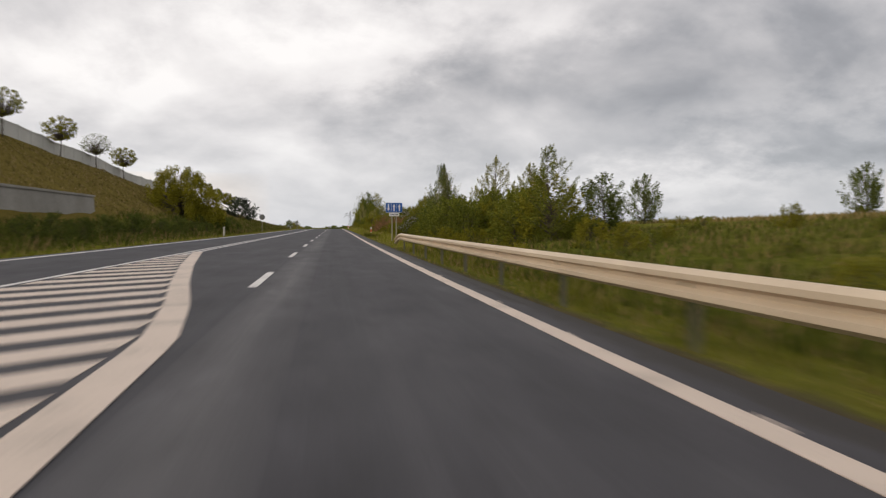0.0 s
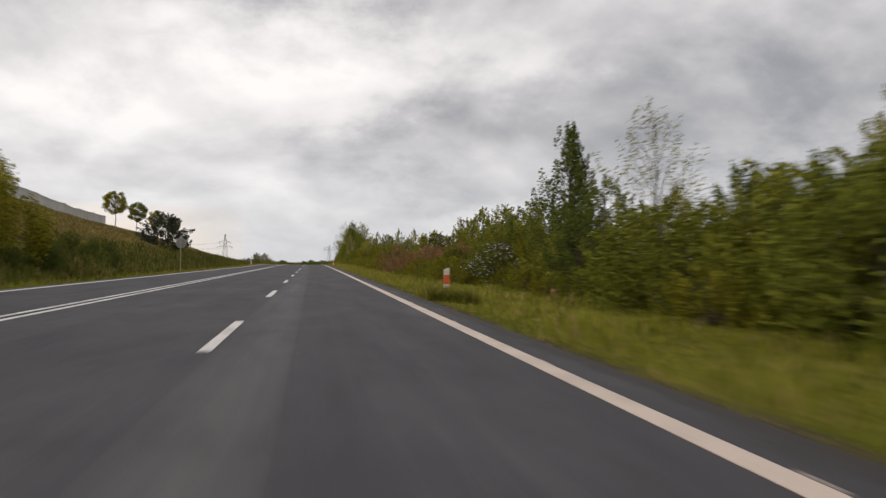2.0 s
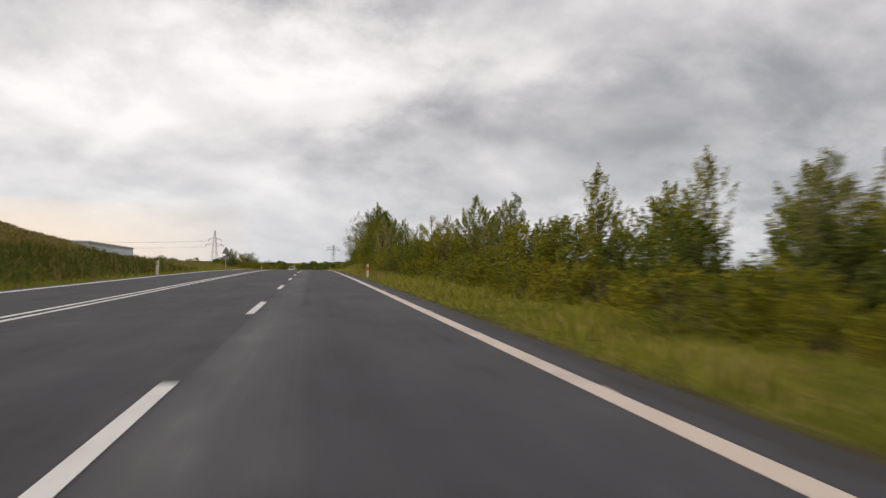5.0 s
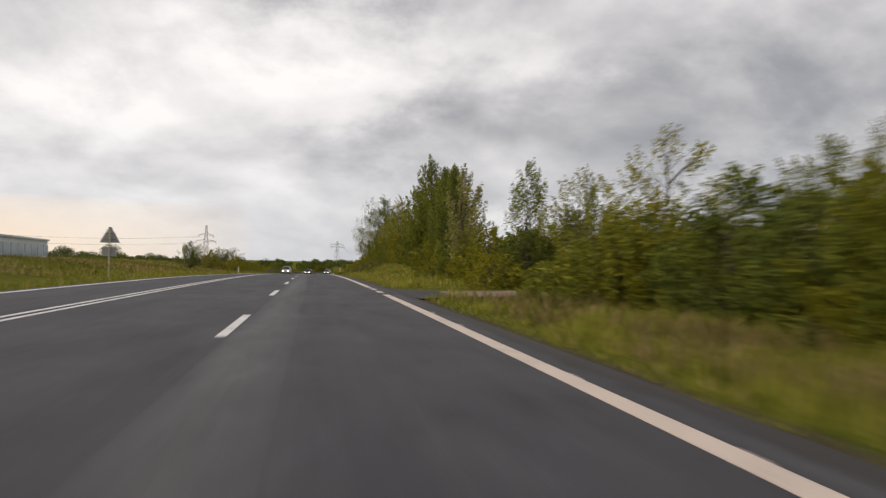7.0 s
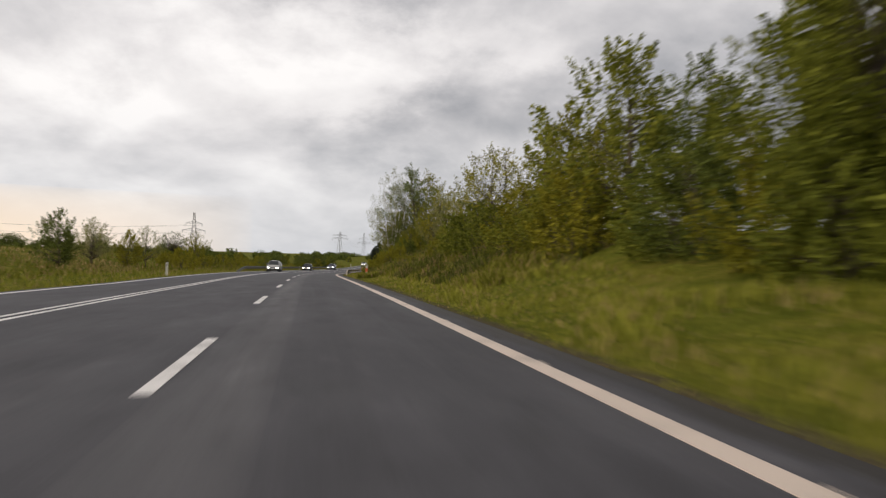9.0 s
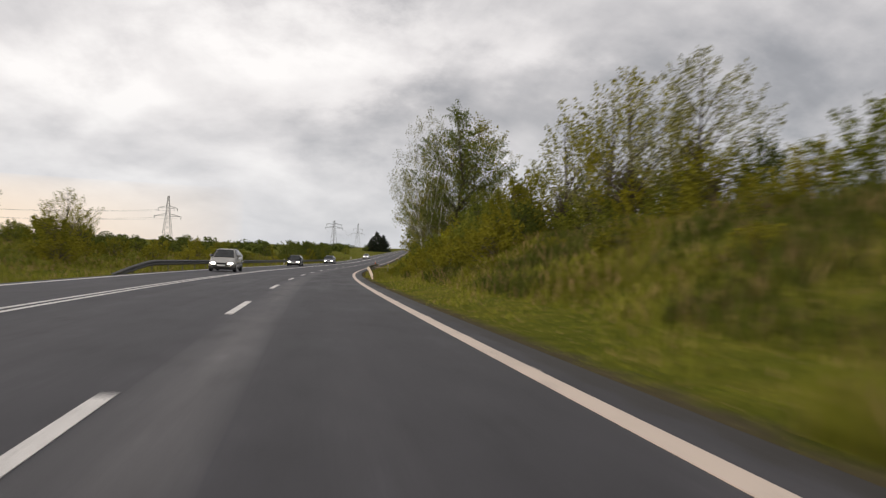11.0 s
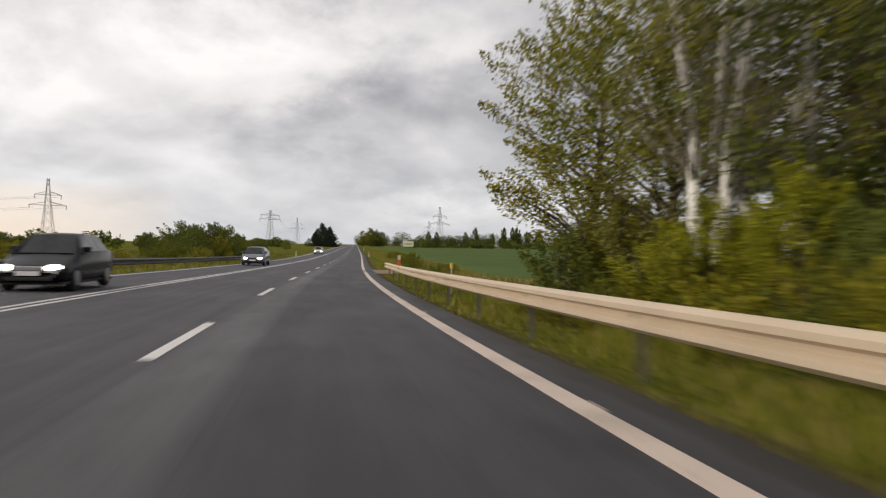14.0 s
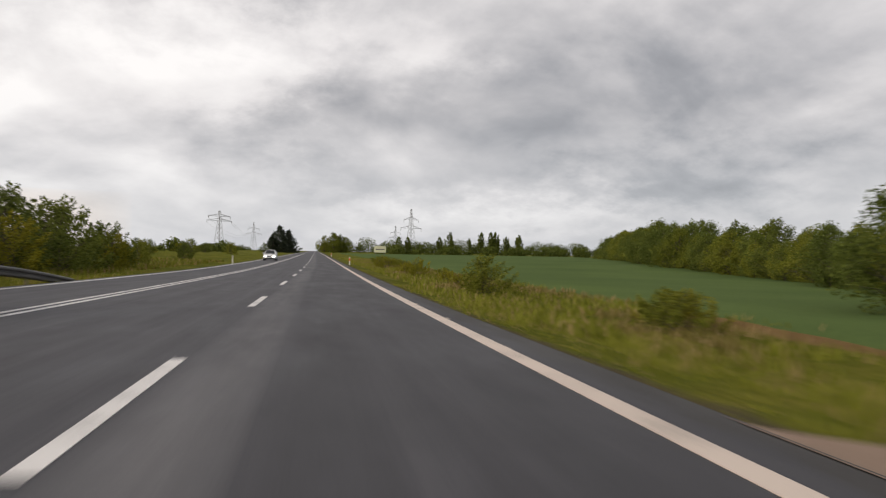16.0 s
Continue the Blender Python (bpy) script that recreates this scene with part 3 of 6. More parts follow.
def build_markings():
    for s0, s1 in ((-60, 217.4), (224.2, 425.1), (430.9, 1690)):
        stripe("edge_line", s0, s1, edge_u, 0.2, PAINT_EDGE, road)
    for s0 in (219.0, 221.7, 426.5, 428.8):
        stripe("edge_dash", s0, s0 + 1.25, edge_u, 0.2, PAINT_EDGE, road)
    stripe("edge_line", -60, 1690, U_LEFT, 0.2, PAINT, road)
    stripe("centre_line", -60, 1690, U_MID - 0.14, 0.115, PAINT, road)
    stripe("centre_line", 36.5, 1690, U_MID + 0.14, 0.115, PAINT, road)
    for k in range(1, 100):
        stripe("lane_dash", 12.0 * k + 12, 12.0 * k + 16, U_DASH, 0.135, PAINT, road, 4.0)
    rng = random.Random(61)
    s = 4.0
    while s < 470:
        if not (212 < s < 230 or 420 < s < 436):
            stripe("paint_lug", s, s + rng.uniform(0.07, 0.15), edge_u(s) + rng.uniform(0.10, 0.14), rng.uniform(0.03, 0.06), PAINT_EDGE, road)
        s += rng.uniform(2.2, 5.6)
    # hatched island that opens the middle lane: a curved border, slanting bars
    bs, bu = (-60, 14, 18.2, 21.2, 25.0, 30.7, 40.2), (-3.5, -3.52, -3.66, -4.06, -4.72, -5.6, -6.9)
    v, f = [], []
    for s in np.arange(-20, 40.3, 0.8):
        c = float(np.interp(s, bs, bu))
        for k, dz in ((-1, 0.0), (-1, 0.008), (1, 0.008), (1, 0.0)):
            x, y = along(s, c + k * 0.16)
            v.append((float(x), float(y), float(road_z(s, c)) + dz))
    for i in range(len(v) // 4 - 1):
        for k in range(3):
            f.append((i * 4 + k, i * 4 + k + 1, i * 4 + k + 5, i * 4 + k + 4))
    mesh_ob("island_border", v, f, PAINT_EDGE, road)
    for n in range(26):
        s = 9.0 + n * 1.25
        right = float(np.interp(s, bs, bu)) - 0.24
        if right < U_MID + 0.15:
            continue
        back = 1.2 * (right - U_MID)
        v = []
        for dz in (0.0, 0.006):
            for du, at in ((U_MID, s - back), (right, s), (right, s + 0.72), (U_MID, s + 0.72 - back)):
                x, y = along(at, du)
                v.append((float(x), float(y), float(road_z(at, du)) + dz))
        mesh_ob("hatch_bar", v, [(4, 5, 6, 7), (0, 1, 5, 4), (1, 2, 6, 5), (2, 3, 7, 6), (3, 0, 4, 7)], PAINT_EDGE, road)


build_markings()

# ---------------------------------------------------------------- plants


def leaf_cards(rng, centres, radii, counts, size, flat=0.75, hang=0.0, sprays=None):
    """Small four-cornered leaves, in soft clumps or along sprays that thin out to a tip; returns verts and faces as arrays."""
    out = []
    for i, (c, r, n) in enumerate(zip(centres, radii, counts)):
        d = rng.normal(size=(n, 3))
        d /= np.linalg.norm(d, axis=1)[:, None] + 1e-9
        if sprays is None:
            p = c + d * (r * rng.random(n)[:, None] ** 0.45) * np.array((1, 1, flat))
        else:
            t = rng.random(n)[:, None] ** 1.25
            p = c + np.asarray(sprays[i]) * r * (2.4 * t - 0.95) + d * r * (1.0 - 0.78 * t) * rng.random(n)[:, None] ** 0.5
        out.append(p)
    p = np.concatenate(out)
    n = len(p)
    a = rng.normal(size=(n, 3))
    a[:, 2] = a[:, 2] * 0.6 - hang
    a /= np.linalg.norm(a, axis=1)[:, None] + 1e-9
    up = rng.normal(size=(n, 3)) + np.array((-0.3, -0.2, 0.7))
    b = np.cross(up, a)
    b /= np.linalg.norm(b, axis=1)[:, None] + 1e-9
    s = size * (0.6 + 0.8 * rng.random(n))[:, None]
    q = np.stack([p - a * s * 0.55, p + b * s * 0.33, p + a * s * 0.6, p - b * s * 0.33], 1).reshape(-1, 3)
    f = np.arange(4 * n).reshape(-1, 4)
    return q, f


def crown_ob(name, q, f, mat, parent):
    me = bpy.data.meshes.new(name)
    me.vertices.add(len(q))
    me.vertices.foreach_set("co", np.ascontiguousarray(q, dtype=np.float32).ravel())
    me.loops.add(f.size)
    me.loops.foreach_set("vertex_index", np.ascontiguousarray(f, dtype=np.int32).ravel())
    me.polygons.add(len(f))
    me.polygons.foreach_set("loop_start", np.arange(0, f.size, f.shape[1], dtype=np.int32))
    me.update(calc_edges=True)
    me.validate()
    me.materials.append(mat)
    ob = new(name, me)
    ob.parent = parent
    return ob


def woody(rng, root, height, lean, r0, ends, mat, start=0.2, name="trunk", stems=1, rise=0.55):
    """Trunk, or several stems, with one bent tapered limb to every clump."""
    v, f = [], []
    tops = []
    lv, lf = ([], []) if mat == BIRCH_BARK else (v, f)
    for k in range(stems):
        ang = rng.random() * 6.28
        off = 0 if stems == 1 else 0.25
        base = Vector((off * math.cos(ang), off * math.sin(ang), -0.25))
        top = Vector((base.x + lean * math.cos(ang) * (1 if stems == 1 else 2.2), base.y + lean * math.sin(ang) * (1 if stems == 1 else 2.2), height))
        pts = [base.lerp(top, t) + Vector(rng.normal(size=3) * 0.02 * height * (0 if t in (0, 1) else 1)) * Vector((1, 1, 0.2)).length for t in (0, 0.33, 0.66, 1)]
        for i in range(3):
            tube(v, f, pts[i], pts[i + 1], r0 * (1 - 0.3 * i), r0 * (1 - 0.3 * (i + 1)), 7)
        tops.append(pts)
    for e in ends:
        e = Vector(e)
        pts = tops[rng.integers(len(tops))]
        h = max(start * height, min(e.z - rise * math.hypot(e.x, e.y), height * 0.97))
        t = min(max((h + 0.25) / (height + 0.25), 0), 1) * 3
        i = min(int(t), 2)
        a = pts[i].lerp(pts[i + 1], t - i)
        m = a.lerp(e, 0.5) + Vector((0, 0, 0.06 * (e - a).length))
        rl = max(r0 * (0.32 if lv is v else 0.15) * (1 - 0.6 * h / height), 0.012)
        tube(lv, lf, a, m, rl, rl * 0.6, 4)
        tube(lv, lf, m, e, rl * 0.6, rl * 0.15, 4)
    if lv is not v:
        mesh_ob("bough", lv, lf, BOUGH, root, smooth=True)
    return mesh_ob(name, v, f, mat, root, smooth=True)


def shape_radius(kind, t):
    """Half-width of a crown at the share t of its height, as a share of its greatest."""
    if kind == "round":
        return math.sqrt(max(0.0, 1 - (2 * t - 1) ** 2))
    if kind == "egg":
        return max(0.0, math.sin(math.pi * min(1, t ** 0.75 * 0.97 + 0.03))) ** 0.8
    if kind == "cone":
        return max(0.06, (1 - t) ** 0.7)
    if kind == "slender":
        return max(0.12, (1 - t) ** 0.6 * min(1, t * 5 + 0.35))
    if kind == "column":
        return max(0.15, min(1, t * 4 + 0.3) * min(1, (1 - t) * 3.2 + 0.08))
    if kind == "weeping":
        return 0.98 * math.sqrt(max(0.12, 1 - t ** 5))
    if kind == "mound":
        return math.sqrt(max(0.03, 1 - t ** 2))
    return 1 - t


PLANTS = {}


def plant_kind(key, label, category, group, height, width, shape, mats, clumps, leaves, leaf, bare=0.0, trunk_r=0.12, stems=1,
               bark=None, hang=0.0, rise=0.55, clump_r=0.16, edge=0.5, name="tree", second=None, uneven=1.0, spray=1.0):
    PLANTS[key] = dict(label=label, category=category, group=group, height=height, width=width, shape=shape, mats=mats, clumps=clumps, leaves=leaves,
                       leaf=leaf, bare=bare, trunk_r=trunk_r, stems=stems, bark=bark or BARK, hang=hang, rise=rise, clump_r=clump_r, edge=edge,
                       name=name, second=second, uneven=uneven, spray=spray, made={})


def grow(key, variant):
    k = PLANTS[key]
    rng = np.random.default_rng(sum(map(ord, key)) * 7 + variant * 101)
    root = new(k["name"])
    H, W, bare = k["height"], k["width"] / 2, k["bare"]
    ends, radii = [], []
    lop, turn, swell = k["uneven"] * (0.12 + 0.2 * rng.random()), rng.random() * 6.283, rng.random() * 6.283
    for i in range(k["clumps"]):
        t = (i + rng.random()) / k["clumps"]
        r = shape_radius(k["shape"], t) * W * (0.82 + 0.36 * rng.random())
        a = rng.random() * 6.283 + i * 2.4
        r *= 1 + lop * math.sin(a + turn) + 0.16 * k["uneven"] * math.sin(7 * t + 2 * a + swell)
        d = r * (k["edge"] + (1 - k["edge"]) * rng.random())
        z = bare * H + t * (1 - bare) * H * (0.94 + 0.08 * rng.random())
        ends.append(np.array((d * math.cos(a), d * math.sin(a), z - k["hang"] * d * 0.35)))
        radii.append(k["clump_r"] * H * (0.6 + 0.7 * rng.random()) * (0.5 + 0.5 * shape_radius(k["shape"], t)))
    woody(rng, root, H * (0.93 if k["stems"] == 1 else 0.7), 0.03 * H, k["trunk_r"], ends, k["bark"], max(bare, 0.08), "trunk" if k["stems"] == 1 else "stem", k["stems"], k["rise"])
    w = np.array(radii) ** 2
    counts = np.maximum((1.75 * k["leaves"] * w / w.sum()).astype(int), 8)
    sprays = None
    if k["spray"]:
        sprays = []
        for e in ends:
            d = np.array((e[0], e[1], k["spray"] * (0.35 * W + math.hypot(e[0], e[1])))) / W + rng.normal(size=3) * 0.22
            sprays.append(d / np.linalg.norm(d))
    q, f = leaf_cards(rng, ends, radii, counts, 0.74 * k["leaf"], 0.8 if k["hang"] < 0.3 else 1.7, k["hang"], sprays)
    crown_ob("crown", q, f, k["mats"][variant % len(k["mats"])], root)
    if k["second"]:
        mat, share, size, lab = k["second"]
        q, f = leaf_cards(rng, ends, [r * 1.08 for r in radii], np.maximum((counts * share).astype(int), 4), size, 0.8)
        c = crown_ob("blossom", q, f, mat, root)
        c["label"] = lab
    tagged(root, k["label"], k["category"], k["group"])
    return root


def plant(key, x, y, z, variant=0, turn=0.0, size=1.0, tall=1.0, label=""):
    k = PLANTS[key]
    m = pose(x, y, z, 0, 0, turn) @ Matrix.Diagonal((size, size, size * tall, 1))
    if variant not in k["made"]:
        k["made"][variant] = ob = grow(key, variant)
        ob.matrix_basis = m
    else:
        src = k["made"][variant]
        ob = copy_thing(src, m @ Matrix.Diagonal((*src.scale, 1)).inverted())
    if label:
        ob["label"] = label
    return ob


plant_kind("shrub", "dense green roadside shrub with many thin stems", "shrub", "shrubs along the road", 3.0, 4.0, "mound",
           [LEAF_GREEN, LEAF_OLIVE, LEAF_DARK, LEAF_GREEN], 64, 3400, 0.16, stems=5, trunk_r=0.04, clump_r=0.165, name="shrub", spray=0.8)
plant_kind("scrub", "low olive-green bramble thicket in the grass", "bramble", "brambles along the road", 1.5, 3.4, "mound",
           [LEAF_OLIVE, LEAF_GREEN, LEAF_OLIVE], 52, 2200, 0.13, stems=5, trunk_r=0.02, clump_r=0.2, name="bramble", spray=0.9)
plant_kind("brown", "rust-brown dead bramble thicket on the bank", "bramble", "brown brambles", 2.0, 4.2, "mound",
           [LEAF_BROWN], 60, 2800, 0.14, stems=5, trunk_r=0.02, clump_r=0.19, name="bramble", spray=1.0)
plant_kind("hawthorn", "hawthorn bush with white blossom among green leaves", "shrub", "blossoming bushes", 3.2, 3.6, "round",
           [LEAF_GREEN], 56, 2400, 0.15, stems=4, trunk_r=0.05, clump_r=0.14, name="hawthorn", second=(LEAF_BLOSSOM, 0.7, 0.14, "white blossom"), spray=0.8)
plant_kind("young", "slender young tree with light green crown", "tree", "young trees along the road", 6.5, 3.4, "egg",
           [LEAF_GREEN, LEAF_PALE, LEAF_OLIVE], 90, 4400, 0.14, bare=0.10, trunk_r=0.07, clump_r=0.065, rise=1.0, edge=0.35, spray=1.6)
plant_kind("slim", "slim upright young tree with pale green crown", "tree", "young trees along the road", 6.5, 2.3, "column",
           [LEAF_PALE, LEAF_GREEN], 100, 4600, 0.13, bare=0.08, trunk_r=0.06, clump_r=0.066, rise=1.4, edge=0.3, uneven=0.5, spray=2.4)
plant_kind("broad", "broad bushy tree with full green crown", "tree", "broad trees along the road", 6.0, 5.0, "egg",
           [LEAF_GREEN, LEAF_DARK, LEAF_OLIVE, LEAF_LIME], 96, 5200, 0.18, bare=0.08, trunk_r=0.11, clump_r=0.1, spray=1.2)
plant_kind("poplar", "tall dark green poplar with upright branches", "poplar", "poplars along the road", 10.0, 4.2, "column",
           [LEAF_DARK, LEAF_GREEN], 130, 8500, 0.19, bare=0.06, trunk_r=0.15, clump_r=0.065, rise=1.6, edge=0.25, spray=3.0)
plant_kind("airy", "airy tree with thin yellow-green young leaves", "tree", "airy trees on the bank", 7.0, 6.0, "egg",
           [LEAF_OLIVE, LEAF_PALE], 90, 3000, 0.15, bare=0.2, trunk_r=0.1, clump_r=0.08, edge=0.6, rise=0.9, spray=1.0)
plant_kind("aspen", "feathery light green tree above the roadside scrub", "tree", "broad trees along the road", 8.0, 5.4, "egg",
           [LEAF_PALE, LEAF_GREEN], 120, 7000, 0.13, bare=0.1, trunk_r=0.1, clump_r=0.055, edge=0.35, rise=1.0, spray=1.5)
plant_kind("birch", "tall white-barked birch with thin drooping twigs", "birch", "birches by the guard rail", 19.0, 11.6, "egg",
           [LEAF_PALE, LEAF_OLIVE], 130, 6600, 0.15, bare=0.24, trunk_r=0.185, stems=3, bark=BIRCH_BARK, hang=0.5, clump_r=0.036, edge=0.62, rise=1.3, spray=0)
plant_kind("oak", "tall dense tree with deep green leaves", "tree", "tall trees by the guard rail", 18.0, 8.0, "column",
           [LEAF_OLIVE, LEAF_DARK], 150, 17000, 0.20, bare=0.06, trunk_r=0.22, clump_r=0.078, edge=0.4, rise=0.8, spray=0.35)
plant_kind("willow", "round weeping willow with hanging twigs on the bank", "willow", "", 5.6, 9.2, "weeping",
           [LEAF_OLIVE], 150, 26000, 0.17, bare=0.12, trunk_r=0.2, hang=0.9, clump_r=0.10, edge=0.5, spray=0)
plant_kind("globe", "small globe-headed tree on a thin bare trunk", "tree", "globe trees above the bank", 4.3, 2.5, "round",
           [LEAF_OLIVE, LEAF_GREEN], 110, 4200, 0.14, bare=0.42, trunk_r=0.06, clump_r=0.075, edge=0.7, rise=0.9, uneven=0.0, spray=0)
plant_kind("bare", "small globe-headed tree with nearly leafless twigs", "tree", "globe trees above the bank", 4.2, 3.6, "round",
           [LEAF_DARK], 230, 1300, 0.11, bare=0.42, trunk_r=0.075, clump_r=0.04, edge=0.75, rise=4.0, uneven=0.05, spray=0.6)
plant_kind("dome", "wide globe-headed tree with a dense olive crown", "tree", "globe trees above the bank", 4.5, 3.5, "round",
           [LEAF_OLIVE, LEAF_OLIVE], 220, 4200, 0.12, bare=0.42, trunk_r=0.075, clump_r=0.045, edge=0.7, rise=4.0, uneven=0.0, spray=0)
plant_kind("juniper", "wide dense dark evergreen bush", "shrub", "", 3.9, 5.8, "mound",
           [NEEDLE], 90, 9000, 0.17, stems=4, trunk_r=0.05, clump_r=0.14, spray=0.5, name="shrub")
plant_kind("wispy", "thin half-bare tree with long upright whips", "tree", "young trees along the road", 7.2, 4.6, "egg",
           [LEAF_PALE], 90, 1500, 0.13, bare=0.12, trunk_r=0.07, clump_r=0.08, edge=0.5, rise=1.6, spray=2.0)
plant_kind("maple", "leafy tree overhanging the guard rail, branches high", "tree", "tall trees by the guard rail", 13.0, 7.6, "egg",
           [LEAF_OLIVE, LEAF_GREEN], 130, 11000, 0.18, bare=0.15, trunk_r=0.2, clump_r=0.062, edge=0.5, rise=0.8, spray=0.5)
plant_kind("spruce", "large dark spruce standing alone by the road", "spruce", "", 15.0, 15.0, "cone",
           [NEEDLE], 170, 15000, 0.5, bare=0.02, trunk_r=0.28, clump_r=0.09, edge=0.4, rise=0.15, uneven=0.3, spray=0.15)
plant_kind("wood", "green tree at the edge of a wood", "tree", "trees of the wood", 7.5, 6.0, "egg",
           [LEAF_WOOD, LEAF_DARK, LEAF_GREEN], 70, 3800, 0.27, bare=0.02, trunk_r=0.12, clump_r=0.15, spray=0)
plant_kind("column_far", "tall columnar poplar far across the fields", "poplar", "far poplars", 14.0, 4.2, "column",
           [LEAF_DARK], 40, 1300, 0.8, bare=0.04, trunk_r=0.25, clump_r=0.09, rise=1.5, spray=2.0)


def at_road(key, s, u, **kw):
    x, y, z = spot(s, u)
    return plant(key, x, y, z - 0.04, **kw)


def row(key, s0, s1, gap, u0, u1, seed, lo=0.8, hi=1.2, variants=3, only=None):
    """Plants of one kind scattered along a stretch of the roadside."""
    rng = random.Random(seed)
    s = s0
    while s < s1:
        at_road(key, s + rng.uniform(-0.3, 0.3) * gap, rng.uniform(u0, u1), variant=rng.randrange(variants) if only is None else only, turn=rng.uniform(0, 360),
                size=rng.uniform(lo, hi), tall=rng.uniform(0.9, 1.15))
        s += gap * rng.uniform(0.75, 1.25)


def right_side():
    # scattered trees at the start
    row("shrub", 50, 62, 3.0, 9.5, 13.0, 39, 0.35, 0.55, 4)
    row("scrub", -5, 95, 6.0, 18, 50, 40, 0.3, 0.55)
    row("scrub", 30, 150, 13, 30, 75, 45, 0.4, 0.7)
    row("scrub", 16, 62, 1.9, 3.6, 13, 59, 0.22, 0.5)
    row("shrub", 30, 64, 4.5, 9, 26, 60, 0.25, 0.45, 4)
    at_road("poplar", 101.2, 10.6, variant=0, turn=10, size=0.80, label="slim dark poplar rising above the roadside scrub")
    at_road("wispy", 88.6, 9.2, variant=0, turn=40, size=0.9)
    at_road("broad", 96.4, 10.6, variant=1, turn=80, size=0.76)
    at_road("aspen", 78.3, 12.1, variant=0, turn=70, size=0.84, label="feathery pale green tree with a thin grey trunk")
    at_road("young", 86.5, 17.2, variant=1, turn=30, size=1.0)
    at_road("aspen", 54.2, 10.2, variant=1, turn=110, size=0.7, label="light green tree standing above lower bushes")
    at_road("broad", 58.9, 15.0, variant=1, turn=40, size=0.82, tall=0.78, label="wide dark green bush at the edge of the scrub")
    at_road("broad", 70.5, 13.4, variant=1, turn=200, size=0.55)
    at_road("young", 74.0, 11.0, variant=0, turn=120, size=0.62)
    at_road("broad", 88, 13.5, variant=2, turn=100, size=0.66)
    at_road("broad", 82, 13.0, variant=1, turn=20, size=0.6)
    at_road("broad", 74.5, 45.0, variant=1, turn=20, size=0.78)
    at_road("broad", 71.0, 47.5, variant=0, turn=120, size=0.66)
    at_road("broad", 95.5, 33.0, variant=1, turn=60, size=0.95, label="lone dark green tree on the open land")
    at_road("young", 66.0, 13.0, variant=2, turn=60, size=0.6)
    row("broad", 84, 110, 4.5, 8.0, 11.0, 33, 0.48, 0.66)
    row("shrub", 73, 86, 2.0, 7.4, 9.2, 53, 0.8, 1.1, 4)
    row("shrub", 58, 78, 2.2, 8.5, 13.0, 51, 0.8, 1.15, 4)
    row("shrub", 60, 108, 4.0, 8.0, 11.0, 11, 0.6, 0.95, 4)
    row("scrub", 62, 108, 3.2, 5.5, 8.0, 12, 0.5, 0.9)
    # hedge of brambles and bushes
    row("scrub", 108, 124, 3.0, 4.9, 6.6, 13, 0.5, 0.95)
    row("scrub", 154, 205, 3.0, 4.9, 6.6, 34, 0.5, 0.95)
    row("shrub", 108, 212, 4.0, 8.0, 11.0, 14, 0.65, 1.05, 4)
    row("broad", 112, 160, 7.5, 11.0, 14.0, 15, 0.5, 0.68)
    row("broad", 160, 205, 7.5, 10.0, 14.0, 55, 0.55, 0.85)
    row("young", 150, 200, 8.0, 8.5, 12.0, 16, 0.52, 0.72)
    row("brown", 123, 150, 2.2, 7.0, 9.8, 17, 0.85, 1.2, 2)
    row("brown", 126, 141, 2.2, 5.4, 6.8, 57, 0.6, 0.85, 2)
    for s, u, k, v in ((150.6, 6.3, 0.8, 0), (147.8, 6.0, 0.75, 1), (144.6, 6.1, 0.85, 1), (140.8, 5.2, 0.5, 0), (128.6, 4.9, 0.42, 1), (126.2, 4.7, 0.4, 0), (124.0, 4.9, 0.5, 1)):
        at_road("scrub", s, u, variant=v, turn=s * 13, size=k)
    row("scrub", 114, 126, 2.6, 5.0, 8.4, 35, 0.5, 0.85)
    row("scrub", 140, 156, 3.0, 4.8, 6.6, 58, 0.5, 0.8)
    for s, u, k in ((103.0, 7.4, 0.62), (133.8, 9.2, 1.0), (137.4, 9.8, 1.0), (146, 8.5, 0.7)):
        at_road("hawthorn", s, u, variant=0, turn=s * 7, size=k * 1.1)
    at_road("broad", 107.8, 10.8, variant=0, turn=33, size=0.76)
    at_road("broad", 112.4, 11.0, variant=1, turn=93, size=0.72)
    at_road("broad", 117.2, 11.2, variant=0, turn=193, size=0.80)
    at_road("broad", 125.5, 11.4, variant=2, turn=133, size=0.82)
    at_road("broad", 130.6, 11.6, variant=0, turn=73, size=0.75)
    at_road("aspen", 137.8, 12.0, variant=0, turn=173, size=0.6)
    # about the field track
    at_road("slim", 230.2, 8.0, variant=1, turn=50, size=0.90)
    at_road("aspen", 222.5, 8.4, variant=1, turn=10, size=0.52)
    at_road("airy", 226.6, 9.5, variant=1, turn=150, size=0.75)
    for s, u, k in ((213.0, 5.3, 0.75), (214.6, 5.6, 1.0), (216.0, 6.6, 1.05), (212.6, 6.8, 1.1), (217.2, 4.7, 0.45), (218.4, 5.2, 0.72), (219.4, 6.4, 0.85), (220.2, 7.8, 0.95), (221.0, 9.4, 1.05)):
        at_road("scrub", s, u, variant=1, turn=s * 40, size=k)
    row("shrub", 217, 233, 2.2, 10.8, 14.0, 52, 0.75, 1.05, 4)
    at_road("broad", 228.5, 9.6, variant=0, turn=250, size=0.62)
    at_road("airy", 218.5, 9.5, variant=0, turn=20, size=0.82)
    row("aspen", 190, 216, 5.0, 8.0, 10.5, 19, 0.46, 0.62, 2)
    row("shrub", 196, 214, 3.2, 5.6, 7.2, 20, 0.8, 1.0, 4)
